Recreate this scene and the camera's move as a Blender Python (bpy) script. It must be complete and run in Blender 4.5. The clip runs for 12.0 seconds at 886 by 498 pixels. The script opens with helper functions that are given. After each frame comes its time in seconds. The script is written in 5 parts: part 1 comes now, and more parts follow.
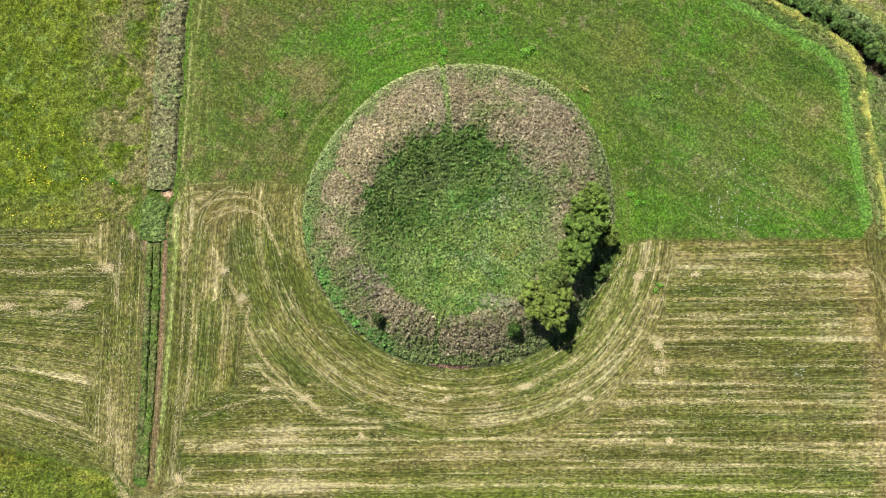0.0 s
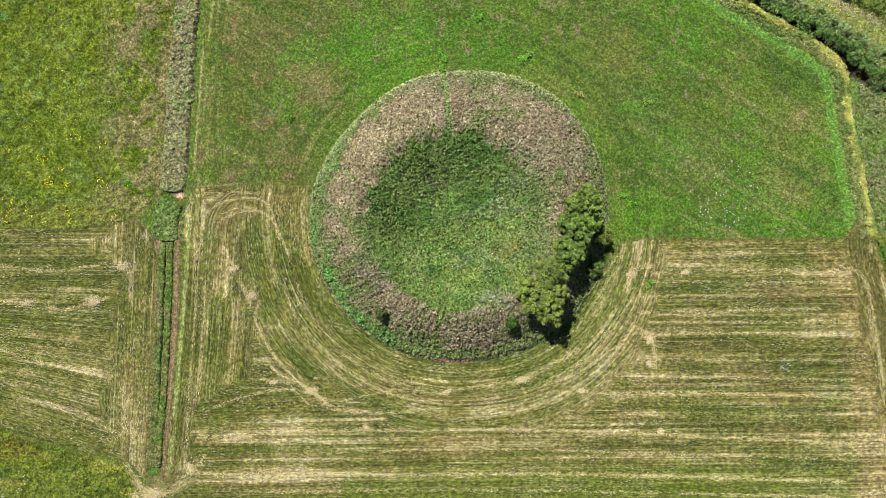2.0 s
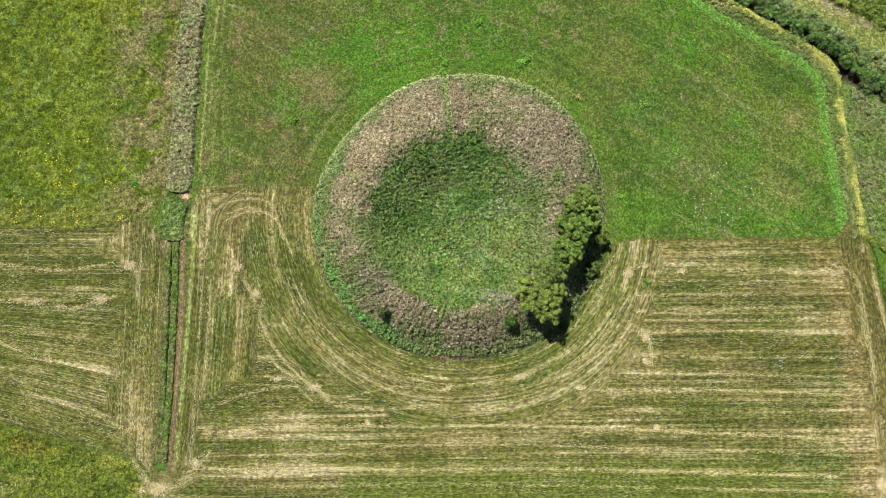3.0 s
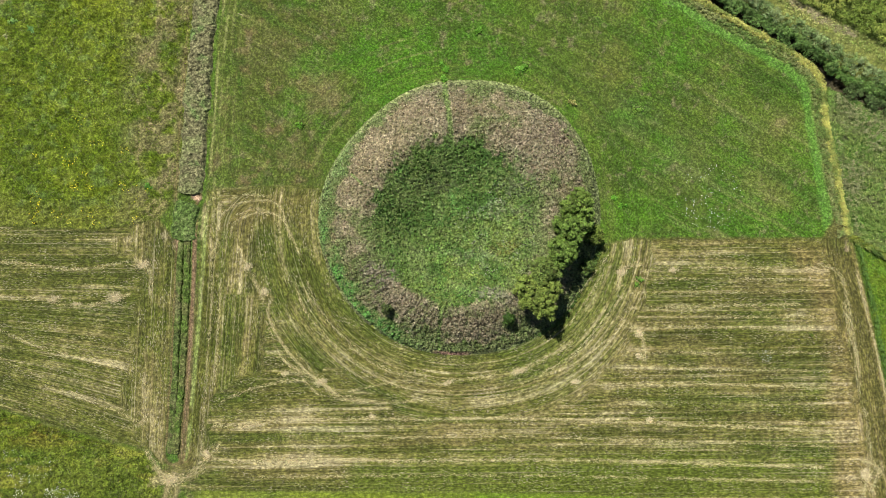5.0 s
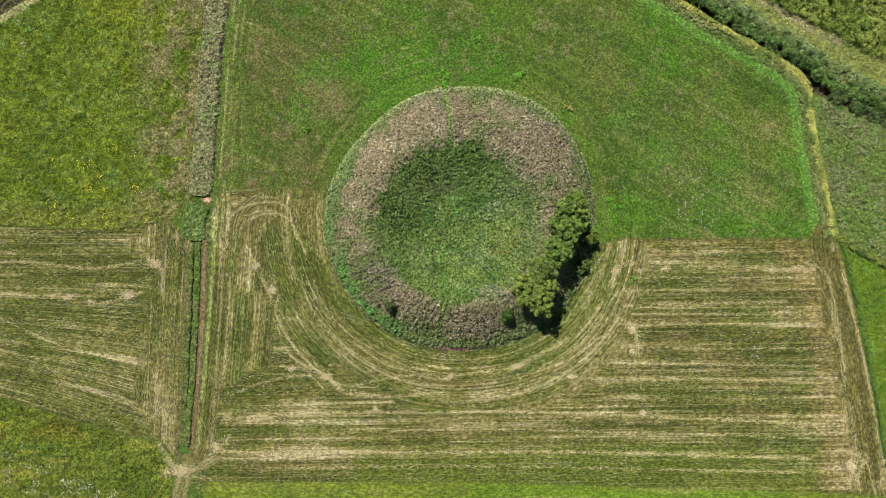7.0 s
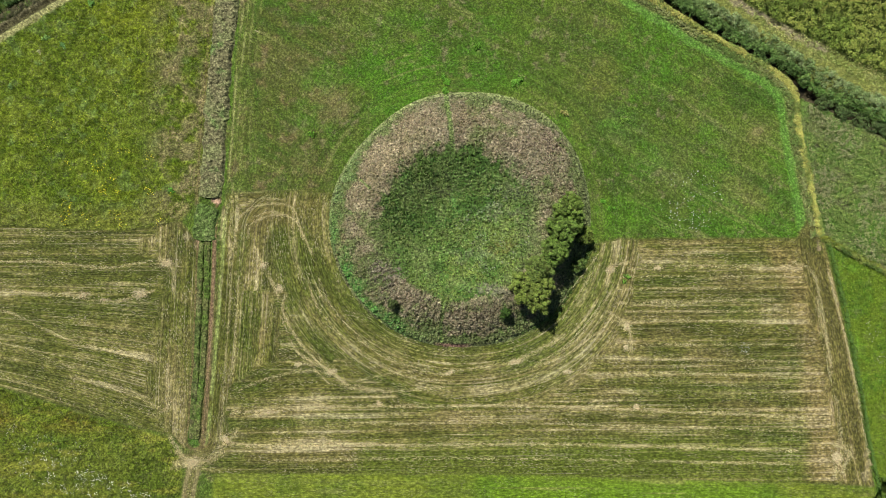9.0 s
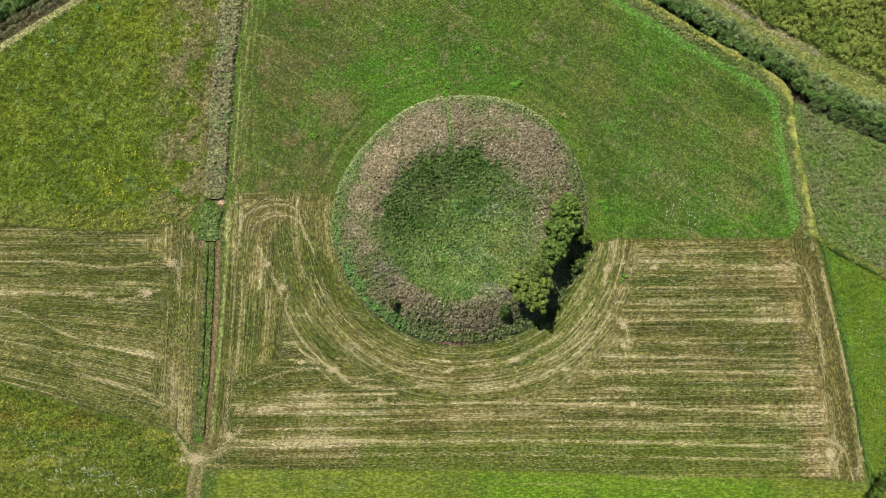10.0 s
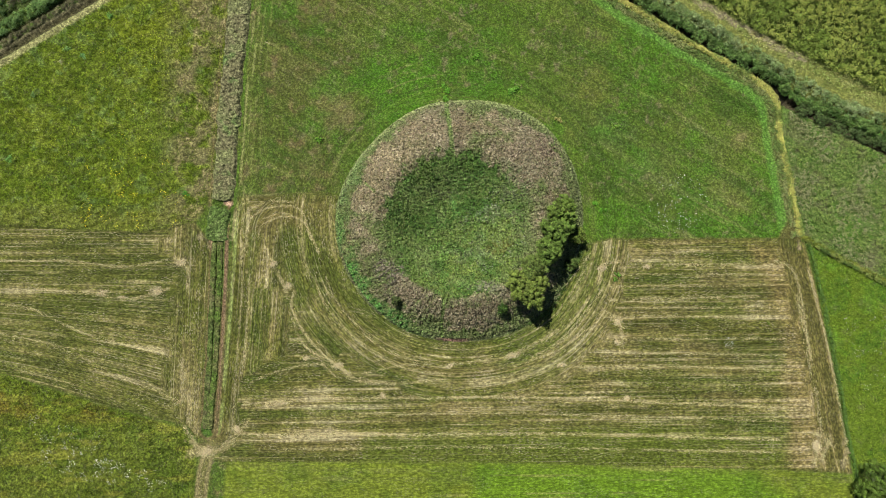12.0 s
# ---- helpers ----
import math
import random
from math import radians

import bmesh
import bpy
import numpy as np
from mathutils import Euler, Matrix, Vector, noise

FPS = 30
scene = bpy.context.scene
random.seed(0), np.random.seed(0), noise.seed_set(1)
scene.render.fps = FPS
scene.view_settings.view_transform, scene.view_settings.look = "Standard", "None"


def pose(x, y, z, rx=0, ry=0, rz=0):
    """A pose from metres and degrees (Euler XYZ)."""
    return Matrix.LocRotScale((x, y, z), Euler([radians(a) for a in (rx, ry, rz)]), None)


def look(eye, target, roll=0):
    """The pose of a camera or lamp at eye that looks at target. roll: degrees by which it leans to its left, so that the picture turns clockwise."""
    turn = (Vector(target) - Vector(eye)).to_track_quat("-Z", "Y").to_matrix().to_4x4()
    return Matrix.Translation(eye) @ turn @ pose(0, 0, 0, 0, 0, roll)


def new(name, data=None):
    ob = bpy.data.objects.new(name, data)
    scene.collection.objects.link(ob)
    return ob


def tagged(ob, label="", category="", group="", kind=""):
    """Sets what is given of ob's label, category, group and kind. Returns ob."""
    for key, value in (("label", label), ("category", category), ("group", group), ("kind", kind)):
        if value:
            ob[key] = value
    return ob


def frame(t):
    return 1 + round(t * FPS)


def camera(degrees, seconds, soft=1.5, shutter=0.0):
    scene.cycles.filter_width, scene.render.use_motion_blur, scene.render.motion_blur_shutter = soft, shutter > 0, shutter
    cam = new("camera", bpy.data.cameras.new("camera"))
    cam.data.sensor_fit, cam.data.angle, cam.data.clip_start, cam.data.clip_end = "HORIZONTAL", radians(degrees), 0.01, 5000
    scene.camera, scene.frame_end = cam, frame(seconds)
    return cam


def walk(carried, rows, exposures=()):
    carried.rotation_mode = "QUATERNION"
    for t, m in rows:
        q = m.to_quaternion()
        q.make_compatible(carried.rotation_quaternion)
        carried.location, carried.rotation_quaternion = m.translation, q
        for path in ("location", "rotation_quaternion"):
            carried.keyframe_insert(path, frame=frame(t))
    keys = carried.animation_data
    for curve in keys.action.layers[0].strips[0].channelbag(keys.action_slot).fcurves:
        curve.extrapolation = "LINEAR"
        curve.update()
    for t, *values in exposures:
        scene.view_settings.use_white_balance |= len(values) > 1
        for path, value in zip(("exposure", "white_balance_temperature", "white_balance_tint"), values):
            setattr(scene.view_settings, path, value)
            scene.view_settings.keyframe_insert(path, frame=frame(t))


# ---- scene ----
# ---- camera: a drone rising slowly, looking straight down ----
cam = camera(73, 12.0, soft=0.5)
PATH = [
    (0, -1.159, -3.539, 77.984, -0.555, 0.031, 0.072),
    (1, -1.176, -3.597, 79.693, -0.562, 0.047, 0.064),
    (2, -1.213, -3.642, 81.397, -0.564, 0.059, 0.056),
    (3, -1.267, -3.679, 83.096, -0.562, 0.066, 0.048),
    (4, -1.335, -3.709, 84.793, -0.556, 0.067, 0.039),
    (5, -1.414, -3.737, 86.490, -0.544, 0.064, 0.030),
    (6, -1.501, -3.765, 88.186, -0.528, 0.056, 0.020),
    (7, -1.592, -3.796, 89.885, -0.508, 0.043, 0.010),
    (8, -1.686, -3.832, 91.587, -0.483, 0.025, -0.000),
    (9, -1.777, -3.877, 93.294, -0.453, 0.003, -0.011),
    (10, -1.865, -3.933, 95.007, -0.419, -0.025, -0.023),
    (11, -1.944, -4.004, 96.728, -0.380, -0.058, -0.035),
    (12, -2.013, -4.092, 98.459, -0.336, -0.095, -0.047),
]
walk(cam, [(t, pose(x, y, z, rx, ry, rz)) for t, x, y, z, rx, ry, rz in PATH],
     [(0, 0.41), (1, 0.33), (2, 0.37), (3, 0.36), (5, 0.20), (7, 0.10), (12, 0.03)])

# ---- light ----
SUN_AZ, SUN_EL = radians(122), radians(59)      # direction towards the sun: counter-clockwise from +x, and above the ground
to_sun = Vector((math.cos(SUN_EL) * math.cos(SUN_AZ), math.cos(SUN_EL) * math.sin(SUN_AZ), math.sin(SUN_EL)))
world = bpy.data.worlds.new("sky")
scene.world = world
world.use_nodes = True
wn = world.node_tree
sky = wn.nodes.new("ShaderNodeTexSky")
sky.sky_type, sky.sun_disc = 'NISHITA', False
sky.sun_elevation, sky.sun_rotation = SUN_EL, radians(90) - SUN_AZ
sky.air_density, sky.dust_density, sky.ozone_density = 0.6, 0.3, 0.7      # clear, dry air
wn.links.new(sky.outputs[0], wn.nodes["Background"].inputs[0])
wn.nodes["Background"].inputs[1].default_value = 0.05
sun = new("sun", bpy.data.lights.new("sun", 'SUN'))
sun.data.energy, sun.data.angle, sun.data.color = 5.0, radians(0.53), (1.0, 0.96, 0.91)
sun.matrix_world = look(to_sun * 300, (0, 0, 0))


# ---- small tools ----
def srgb(r, g, b, k=0.70):
    """A linear base colour from an eight-bit colour, darkened from lit to bare."""
    return np.array([k * (c / 12.92 if c <= 0.04045 else ((c + 0.055) / 1.055) ** 2.4) for c in (r / 255, g / 255, b / 255)])


def lattice(seed, n=256):
    return np.random.RandomState(seed).rand(n, n)


LATTICES = {}


def vnoise(x, y, size, seed):
    """Smooth value noise between 0 and 1, with cells of that size (one number, or two for stretched cells)."""
    sx, sy = size if isinstance(size, tuple) else (size, size)
    if seed not in LATTICES:
        LATTICES[seed] = lattice(seed)
    g = LATTICES[seed]
    u, v = x / sx + seed * 7.31, y / sy + seed * 3.77
    i, j = np.floor(u).astype(int), np.floor(v).astype(int)
    fu, fv = u - i, v - j
    fu, fv = fu * fu * (3 - 2 * fu), fv * fv * (3 - 2 * fv)
    i0, j0, i1, j1 = i & 255, j & 255, (i + 1) & 255, (j + 1) & 255
    return (g[i0, j0] * (1 - fu) + g[i1, j0] * fu) * (1 - fv) + (g[i0, j1] * (1 - fu) + g[i1, j1] * fu) * fv


def fbm(x, y, size, seed, octaves=4, gain=0.55):
    sx, sy = size if isinstance(size, tuple) else (size, size)
    total, amp, norm = 0, 1.0, 0.0
    for k in range(octaves):
        total = total + amp * vnoise(x + 0.37 * k * y, y - 0.21 * k * x if sx == sy else y, (sx / 2 ** k, sy / 2 ** k), seed + k)
        norm += amp
        amp *= gain
    return total / norm


def step(a, b, v):
    t = np.clip((v - a) / (b - a), 0, 1)
    return t * t * (3 - 2 * t)


def curve(points, steps=6):
    """A smooth line through the points."""
    p = np.array(points, float)
    if len(p) < 3:
        return p
    q = np.vstack([2 * p[0] - p[1], p, 2 * p[-1] - p[-2]])
    out = []
    for k in range(1, len(q) - 2):
        a, b, c, d = q[k - 1], q[k], q[k + 1], q[k + 2]
        for s in np.linspace(0, 1, steps, endpoint=False):
            out.append(0.5 * (2 * b + (c - a) * s + (2 * a - 5 * b + 4 * c - d) * s * s + (3 * b - a - 3 * c + d) * s ** 3))
    return np.array(out + [p[-1]])


def off_line(x, y, line, reach=6.0):
    """Distance to a line, signed (positive to its left), and the length along it; far points keep a large distance."""
    dist, along = np.full(x.shape, 1e3), np.zeros(x.shape)
    lo, hi = line.min(0) - reach, line.max(0) + reach
    near = np.nonzero((x > lo[0]) & (x < hi[0]) & (y > lo[1]) & (y < hi[1]))
    px, py = x[near], y[near]
    best, side, at, run = np.full(px.shape, 1e3), np.ones(px.shape), np.zeros(px.shape), 0.0
    for a, b in zip(line[:-1], line[1:]):
        d = b - a
        size = math.hypot(*d)
        t = np.clip(((px - a[0]) * d[0] + (py - a[1]) * d[1]) / size ** 2, 0, 1)
        e = np.hypot(px - a[0] - t * d[0], py - a[1] - t * d[1])
        closer = e < best
        best = np.where(closer, e, best)
        side = np.where(closer, np.sign(d[0] * (py - a[1]) - d[1] * (px - a[0])), side)
        at = np.where(closer, run + t * size, at)
        run += size
    dist[near], along[near] = best * np.where(side == 0, 1, side), at
    return dist, along


def inside(x, y, corners, soft=0.4):
    """1 inside a polygon, 0 outside, with a soft edge."""
    p = np.array(corners, float)
    odd, dist = np.zeros(x.shape, bool), np.full(x.shape, 1e6)
    for a, b in zip(p, np.roll(p, -1, 0)):
        crosses = (a[1] > y) != (b[1] > y)
        if a[1] != b[1]:
            odd ^= crosses & (x < (b[0] - a[0]) * (y - a[1]) / (b[1] - a[1]) + a[0])
        d = b - a
        t = np.clip(((x - a[0]) * d[0] + (y - a[1]) * d[1]) / (d @ d), 0, 1)
        dist = np.minimum(dist, np.hypot(x - a[0] - t * d[0], y - a[1] - t * d[1]))
    return step(-soft, soft, np.where(odd, dist, -dist))


class Sheet:
    """A surface under way: places, heights and base colours."""

    def __init__(self, x, y):
        self.x, self.y = x, y
        self.z = np.zeros(x.shape)
        self.c = np.zeros((*x.shape, 3))
        self.u, self.v = x.copy(), y.copy()             # run of the grain
        self.straw = np.zeros(x.shape)                  # dryness of mown ground; 0 where unmown
        self.vary = np.full(x.shape, 0.8)               # how uneven the tone is
        self.fleck = np.full(x.shape, 0.25)             # how much dry litter shows

    def lay(self, mask, colour):
        self.c += (np.asarray(colour) - self.c) * np.clip(mask, 0, 1)[..., None]


def grid_mesh(name, sheet, keep=None):
    """A mesh from a grid of points, with the base colour in the attribute "tint"."""
    ny, nx = sheet.x.shape
    me = bpy.data.meshes.new(name)
    co = np.stack([sheet.x, sheet.y, sheet.z], -1).reshape(-1, 3).astype(np.float32)
    tint = np.ones((len(co), 4), np.float32)
    tint[:, :3] = np.clip(sheet.c.reshape(-1, 3), 0.002, 0.9)
    tint[:, 3] = np.clip(sheet.fleck.ravel(), 0, 1)
    straw = sheet.straw.ravel().astype(np.float32)
    grain = np.stack([sheet.u, sheet.v, sheet.vary], -1).reshape(-1, 3).astype(np.float32)
    k = np.arange(ny * nx).reshape(ny, nx)
    quads = np.stack([k[:-1, :-1], k[:-1, 1:], k[1:, 1:], k[1:, :-1]], -1).reshape(-1, 4)
    if keep is not None:
        cell = keep[:-1, :-1] & keep[:-1, 1:] & keep[1:, 1:] & keep[1:, :-1]
        quads = quads[cell.ravel()]
        used = np.zeros(len(co), bool)
        used[quads.ravel()] = True
        back = np.cumsum(used) - 1
        quads, co, tint, grain, straw = back[quads], co[used], tint[used], grain[used], straw[used]
    fill(me, co, quads, tint)
    me.attributes.new("straw", 'FLOAT', 'POINT').data.foreach_set("value", straw)
    me.attributes.new("grain", 'FLOAT_VECTOR', 'POINT').data.foreach_set("vector", grain.ravel())
    return me


def fill(me, co, quads, tint=None, smooth=True):
    me.vertices.add(len(co))
    me.vertices.foreach_set("co", np.ascontiguousarray(co, np.float32).ravel())
    me.loops.add(quads.size)
    me.loops.foreach_set("vertex_index", np.ascontiguousarray(quads, np.int32).ravel())
    me.polygons.add(len(quads))
    me.polygons.foreach_set("loop_start", np.arange(0, quads.size, 4, dtype=np.int32))
    me.polygons.foreach_set("use_smooth", np.full(len(quads), smooth))
    me.update(calc_edges=True)
    if tint is not None:
        a = me.color_attributes.new("tint", 'FLOAT_COLOR', 'POINT')
        a.data.foreach_set("color", np.ascontiguousarray(tint, np.float32).ravel())


def leaves_mesh(name, place, length, width, rng, upright=0.4, colour=None, vary=0.25, droop=0.0, heading=None, facing=None):
    """Many small pointed leaves: place (n, 3); one bent quad each, turned at random, with base colours."""
    n = len(place)
    yaw = rng.rand(n) * 2 * np.pi if heading is None else heading
    pitch = np.arcsin(np.clip(rng.normal(upright, 0.35, n), -0.95, 0.98)) - droop
    d = np.stack([np.cos(yaw) * np.cos(pitch), np.sin(yaw) * np.cos(pitch), np.sin(pitch)], 1)
    roll = rng.rand(n) * np.pi
    a = np.stack([-np.sin(yaw), np.cos(yaw), np.zeros(n)], 1)
    b = np.cross(d, a)
    s = a * np.cos(roll)[:, None] + b * np.sin(roll)[:, None]
    if facing is not None:
        around = rng.normal(size=(n, 3))
        up = facing + 0.32 * rng.normal(size=(n, 3))
        up /= np.linalg.norm(up, axis=1)[:, None]
        d = np.cross(up, around)
        d /= np.linalg.norm(d, axis=1)[:, None] + 1e-9
        s = np.cross(up, d)
    size = (length * (0.6 + 0.8 * rng.rand(n)))[:, None] if np.isscalar(length) else length[:, None]
    wide = size * (width / length if np.isscalar(length) else width)
    mid = place + d * size * 0.5
    co = np.stack([place, mid + s * wide * 0.5, place + d * size, mid - s * wide * 0.5], 1).reshape(-1, 3)
    me = bpy.data.meshes.new(name)
    tint = np.ones((n, 4, 4), np.float32)
    tint[:, :, :3] = (colour * (1 + vary * (rng.rand(n, 1) * 2 - 1)) * (1 + 0.10 * (rng.rand(n, 3) * 2 - 1)))[:, None, :]
    fill(me, co, np.arange(4 * n).reshape(n, 4), tint.reshape(-1, 4), smooth=False)
    return me


# ---- materials ----
def math_node(n, l, kind, a, b):
    m = n.new("ShaderNodeMath")
    m.operation = kind
    for socket, value in zip(m.inputs, (a, b)):
        if isinstance(value, (int, float)):
            socket.default_value = value
        else:
            l.new(value, socket)
    return m.outputs[0]


def ranged(n, l, value, a, b, lo, hi):
    m = n.new("ShaderNodeMapRange")
    l.new(value, m.inputs[0])
    for k, v in enumerate((a, b, lo, hi)):
        m.inputs[k + 1].default_value = v
    return m.outputs[0]


def sheet_material(name, fine=0.08, contrast=0.5, coarse=0.5, bump=0.6, bump_size=0.16, pale=(0.42, 0.37, 0.24)):
    """Grassland: the base colour of the sheet, broken up along its grain at three sizes, with dry litter and fine relief."""
    mat = bpy.data.materials.new(name)
    mat.use_nodes = True
    n, l = mat.node_tree.nodes, mat.node_tree.links
    bsdf = n["Principled BSDF"]
    bsdf.inputs["Roughness"].default_value = 0.9
    bsdf.inputs["Specular IOR Level"].default_value = 0.12
    tint, grain = n.new("ShaderNodeAttribute"), n.new("ShaderNodeAttribute")
    tint.attribute_name, grain.attribute_name = "tint", "grain"

    place = n.new("ShaderNodeNewGeometry")

    def noisy(size, detail=2, shift=0.0, run=True):
        tex = n.new("ShaderNodeTexNoise")
        tex.inputs["Scale"].default_value = 1 / size
        tex.inputs["Detail"].default_value = detail
        add = n.new("ShaderNodeVectorMath")
        add.inputs[1].default_value = (shift, shift * 0.7, shift)
        l.new(grain.outputs["Vector"] if run else place.outputs["Position"], add.inputs[0])
        l.new(add.outputs[0], tex.inputs["Vector"])
        return tex.outputs[0]

    a = ranged(n, l, noisy(fine * 0.7, 1, 0.0, False), 0.36, 0.64, 1 - contrast * 0.75, 1 + contrast * 0.75)
    b = ranged(n, l, noisy(fine * 1.5, 2, 11.0), 0.36, 0.64, 1 - contrast, 1 + contrast)
    c = ranged(n, l, noisy(fine * 2.8, 3, 23.0, False), 0.36, 0.64, 1 - contrast * coarse, 1 + contrast * coarse)
    tone = math_node(n, l, 'MULTIPLY', math_node(n, l, 'MULTIPLY', a, b), c)
    apart = n.new("ShaderNodeSeparateXYZ")
    l.new(grain.outputs["Vector"], apart.inputs[0])
    tone = math_node(n, l, 'ADD', math_node(n, l, 'MULTIPLY', math_node(n, l, 'SUBTRACT', tone, 1.0), apart.outputs[2]), 1.0)
    long = n.new("ShaderNodeVectorMath")
    long.operation = 'MULTIPLY'
    long.inputs[1].default_value = (0.034, 1, 0)
    l.new(grain.outputs["Vector"], long.inputs[0])
    streak = n.new("ShaderNodeTexNoise")
    streak.inputs["Scale"].default_value = 1 / 0.26
    streak.inputs["Detail"].default_value = 2
    l.new(long.outputs[0], streak.inputs["Vector"])
    mown = math_node(n, l, 'MULTIPLY', ranged(n, l, tint.outputs["Alpha"], 0.62, 0.78, 0, 1), ranged(n, l, noisy(2.4, 2, 5.0), 0.38, 0.62, 0.25, 1))
    furrow = math_node(n, l, 'MULTIPLY', ranged(n, l, streak.outputs[0], 0.46, 0.32, 0, 0.34), mown)
    ridge = math_node(n, l, 'MULTIPLY', ranged(n, l, streak.outputs[0], 0.58, 0.72, 0, 0.45), mown)
    tone = math_node(n, l, 'MULTIPLY', tone, math_node(n, l, 'SUBTRACT', 1.0, furrow))
    tone = math_node(n, l, 'MAXIMUM', tone, 0.12)
    dry = n.new("ShaderNodeAttribute")
    dry.attribute_name = "straw"
    wild = math_node(n, l, 'ADD', math_node(n, l, 'MULTIPLY', math_node(n, l, 'SUBTRACT', noisy(0.30, 4, 91.0, False), 0.5), 0.34), math_node(n, l, 'MULTIPLY', math_node(n, l, 'SUBTRACT', streak.outputs[0], 0.5), 0.95))
    ramp = n.new("ShaderNodeValToRGB")
    stops = ((0.20, (80, 88, 35)), (0.45, (115, 117, 54)), (0.66, (154, 145, 91)), (0.92, (204, 193, 146)))
    while len(ramp.color_ramp.elements) < len(stops):
        ramp.color_ramp.elements.new(0.5)
    for element, (at, colour) in zip(ramp.color_ramp.elements, stops):
        element.position, element.color = at, (*srgb(*colour), 1)
    l.new(math_node(n, l, 'ADD', dry.outputs["Fac"], wild), ramp.inputs[0])
    base = n.new("ShaderNodeMix")
    base.data_type = 'RGBA'
    l.new(ranged(n, l, dry.outputs["Fac"], 0.02, 0.08, 0, 0.55), base.inputs[0])
    l.new(tint.outputs["Color"], base.inputs[6])
    l.new(ramp.outputs[0], base.inputs[7])
    scale = n.new("ShaderNodeVectorMath")
    scale.operation = 'SCALE'
    l.new(base.outputs[2], scale.inputs[0])
    l.new(tone, scale.inputs["Scale"])
    litter = math_node(n, l, 'MULTIPLY', ranged(n, l, noisy(fine * 0.75, 1, 37.0), 0.57, 0.68, 0, 1), ranged(n, l, noisy(fine * 6, 3, 51.0), 0.45, 0.62, 0.1, 1))
    litter = math_node(n, l, 'MAXIMUM', math_node(n, l, 'MULTIPLY', litter, tint.outputs["Alpha"]), math_node(n, l, 'MULTIPLY', ridge, tone))
    mix = n.new("ShaderNodeMix")
    mix.data_type = 'RGBA'
    l.new(litter, mix.inputs[0])
    l.new(scale.outputs[0], mix.inputs[6])
    mix.inputs[7].default_value = (*pale, 1)
    l.new(mix.outputs[2], bsdf.inputs["Base Color"])
    bmp = n.new("ShaderNodeBump")
    bmp.inputs["Strength"].default_value, bmp.inputs["Distance"].default_value = bump, bump_size
    l.new(noisy(bump_size * 1.3, 3, 71.0, False), bmp.inputs["Height"])
    l.new(bmp.outputs[0], bsdf.inputs["Normal"])
    return mat


def leaf_material(name, rough=0.6, contrast=0.5, spec=0.2, translucent=0.12):
    """Thin leaves: the base colour of each leaf, varied from leaf to leaf."""
    mat = bpy.data.materials.new(name)
    mat.use_nodes = True
    n, l = mat.node_tree.nodes, mat.node_tree.links
    bsdf = n["Principled BSDF"]
    bsdf.inputs["Roughness"].default_value = rough
    bsdf.inputs["Specular IOR Level"].default_value = spec
    tint, place = n.new("ShaderNodeAttribute"), n.new("ShaderNodeNewGeometry")
    tint.attribute_name = "tint"
    tone = ranged(n, l, place.outputs["Random Per Island"], 0, 1, 1 - contrast / 2, 1 + contrast / 2)
    scale = n.new("ShaderNodeVectorMath")
    scale.operation = 'SCALE'
    l.new(tint.outputs["Color"], scale.inputs[0])
    l.new(tone, scale.inputs["Scale"])
    l.new(scale.outputs[0], bsdf.inputs["Base Color"])
    thin, mix = n.new("ShaderNodeBsdfTranslucent"), n.new("ShaderNodeMixShader")
    l.new(scale.outputs[0], thin.inputs["Color"])
    mix.inputs[0].default_value = translucent
    l.new(bsdf.outputs[0], mix.inputs[1])
    l.new(thin.outputs[0], mix.inputs[2])
    l.new(mix.outputs[0], n["Material Output"].inputs[0])
    return mat


def plain_material(name, colour, rough=0.8, grain=0.2, size=0.2, spec=0.3):
    mat = bpy.data.materials.new(name)
    mat.use_nodes = True
    n, l = mat.node_tree.nodes, mat.node_tree.links
    bsdf = n["Principled BSDF"]
    bsdf.inputs["Roughness"].default_value = rough
    bsdf.inputs["Specular IOR Level"].default_value = spec
    place = n.new("ShaderNodeNewGeometry")
    tex = n.new("ShaderNodeTexNoise")
    tex.inputs["Scale"].default_value = 1 / size
    tex.inputs["Detail"].default_value = 5
    l.new(place.outputs["Position"], tex.inputs["Vector"])
    ramp = n.new("ShaderNodeValToRGB")
    ramp.color_ramp.elements[0].position, ramp.color_ramp.elements[1].position = 0.3, 0.7
    ramp.color_ramp.elements[0].color = (*[c * (1 - grain) for c in colour], 1)
    ramp.color_ramp.elements[1].color = (*[c * (1 + grain) for c in colour], 1)
    l.new(tex.outputs[0], ramp.inputs[0])
    l.new(ramp.outputs[0], bsdf.inputs["Base Color"])
    bmp = n.new("ShaderNodeBump")
    bmp.inputs["Strength"].default_value, bmp.inputs["Distance"].default_value = 0.5, size * 0.3
    l.new(tex.outputs[0], bmp.inputs["Height"])
    l.new(bmp.outputs[0], bsdf.inputs["Normal"])
    return mat


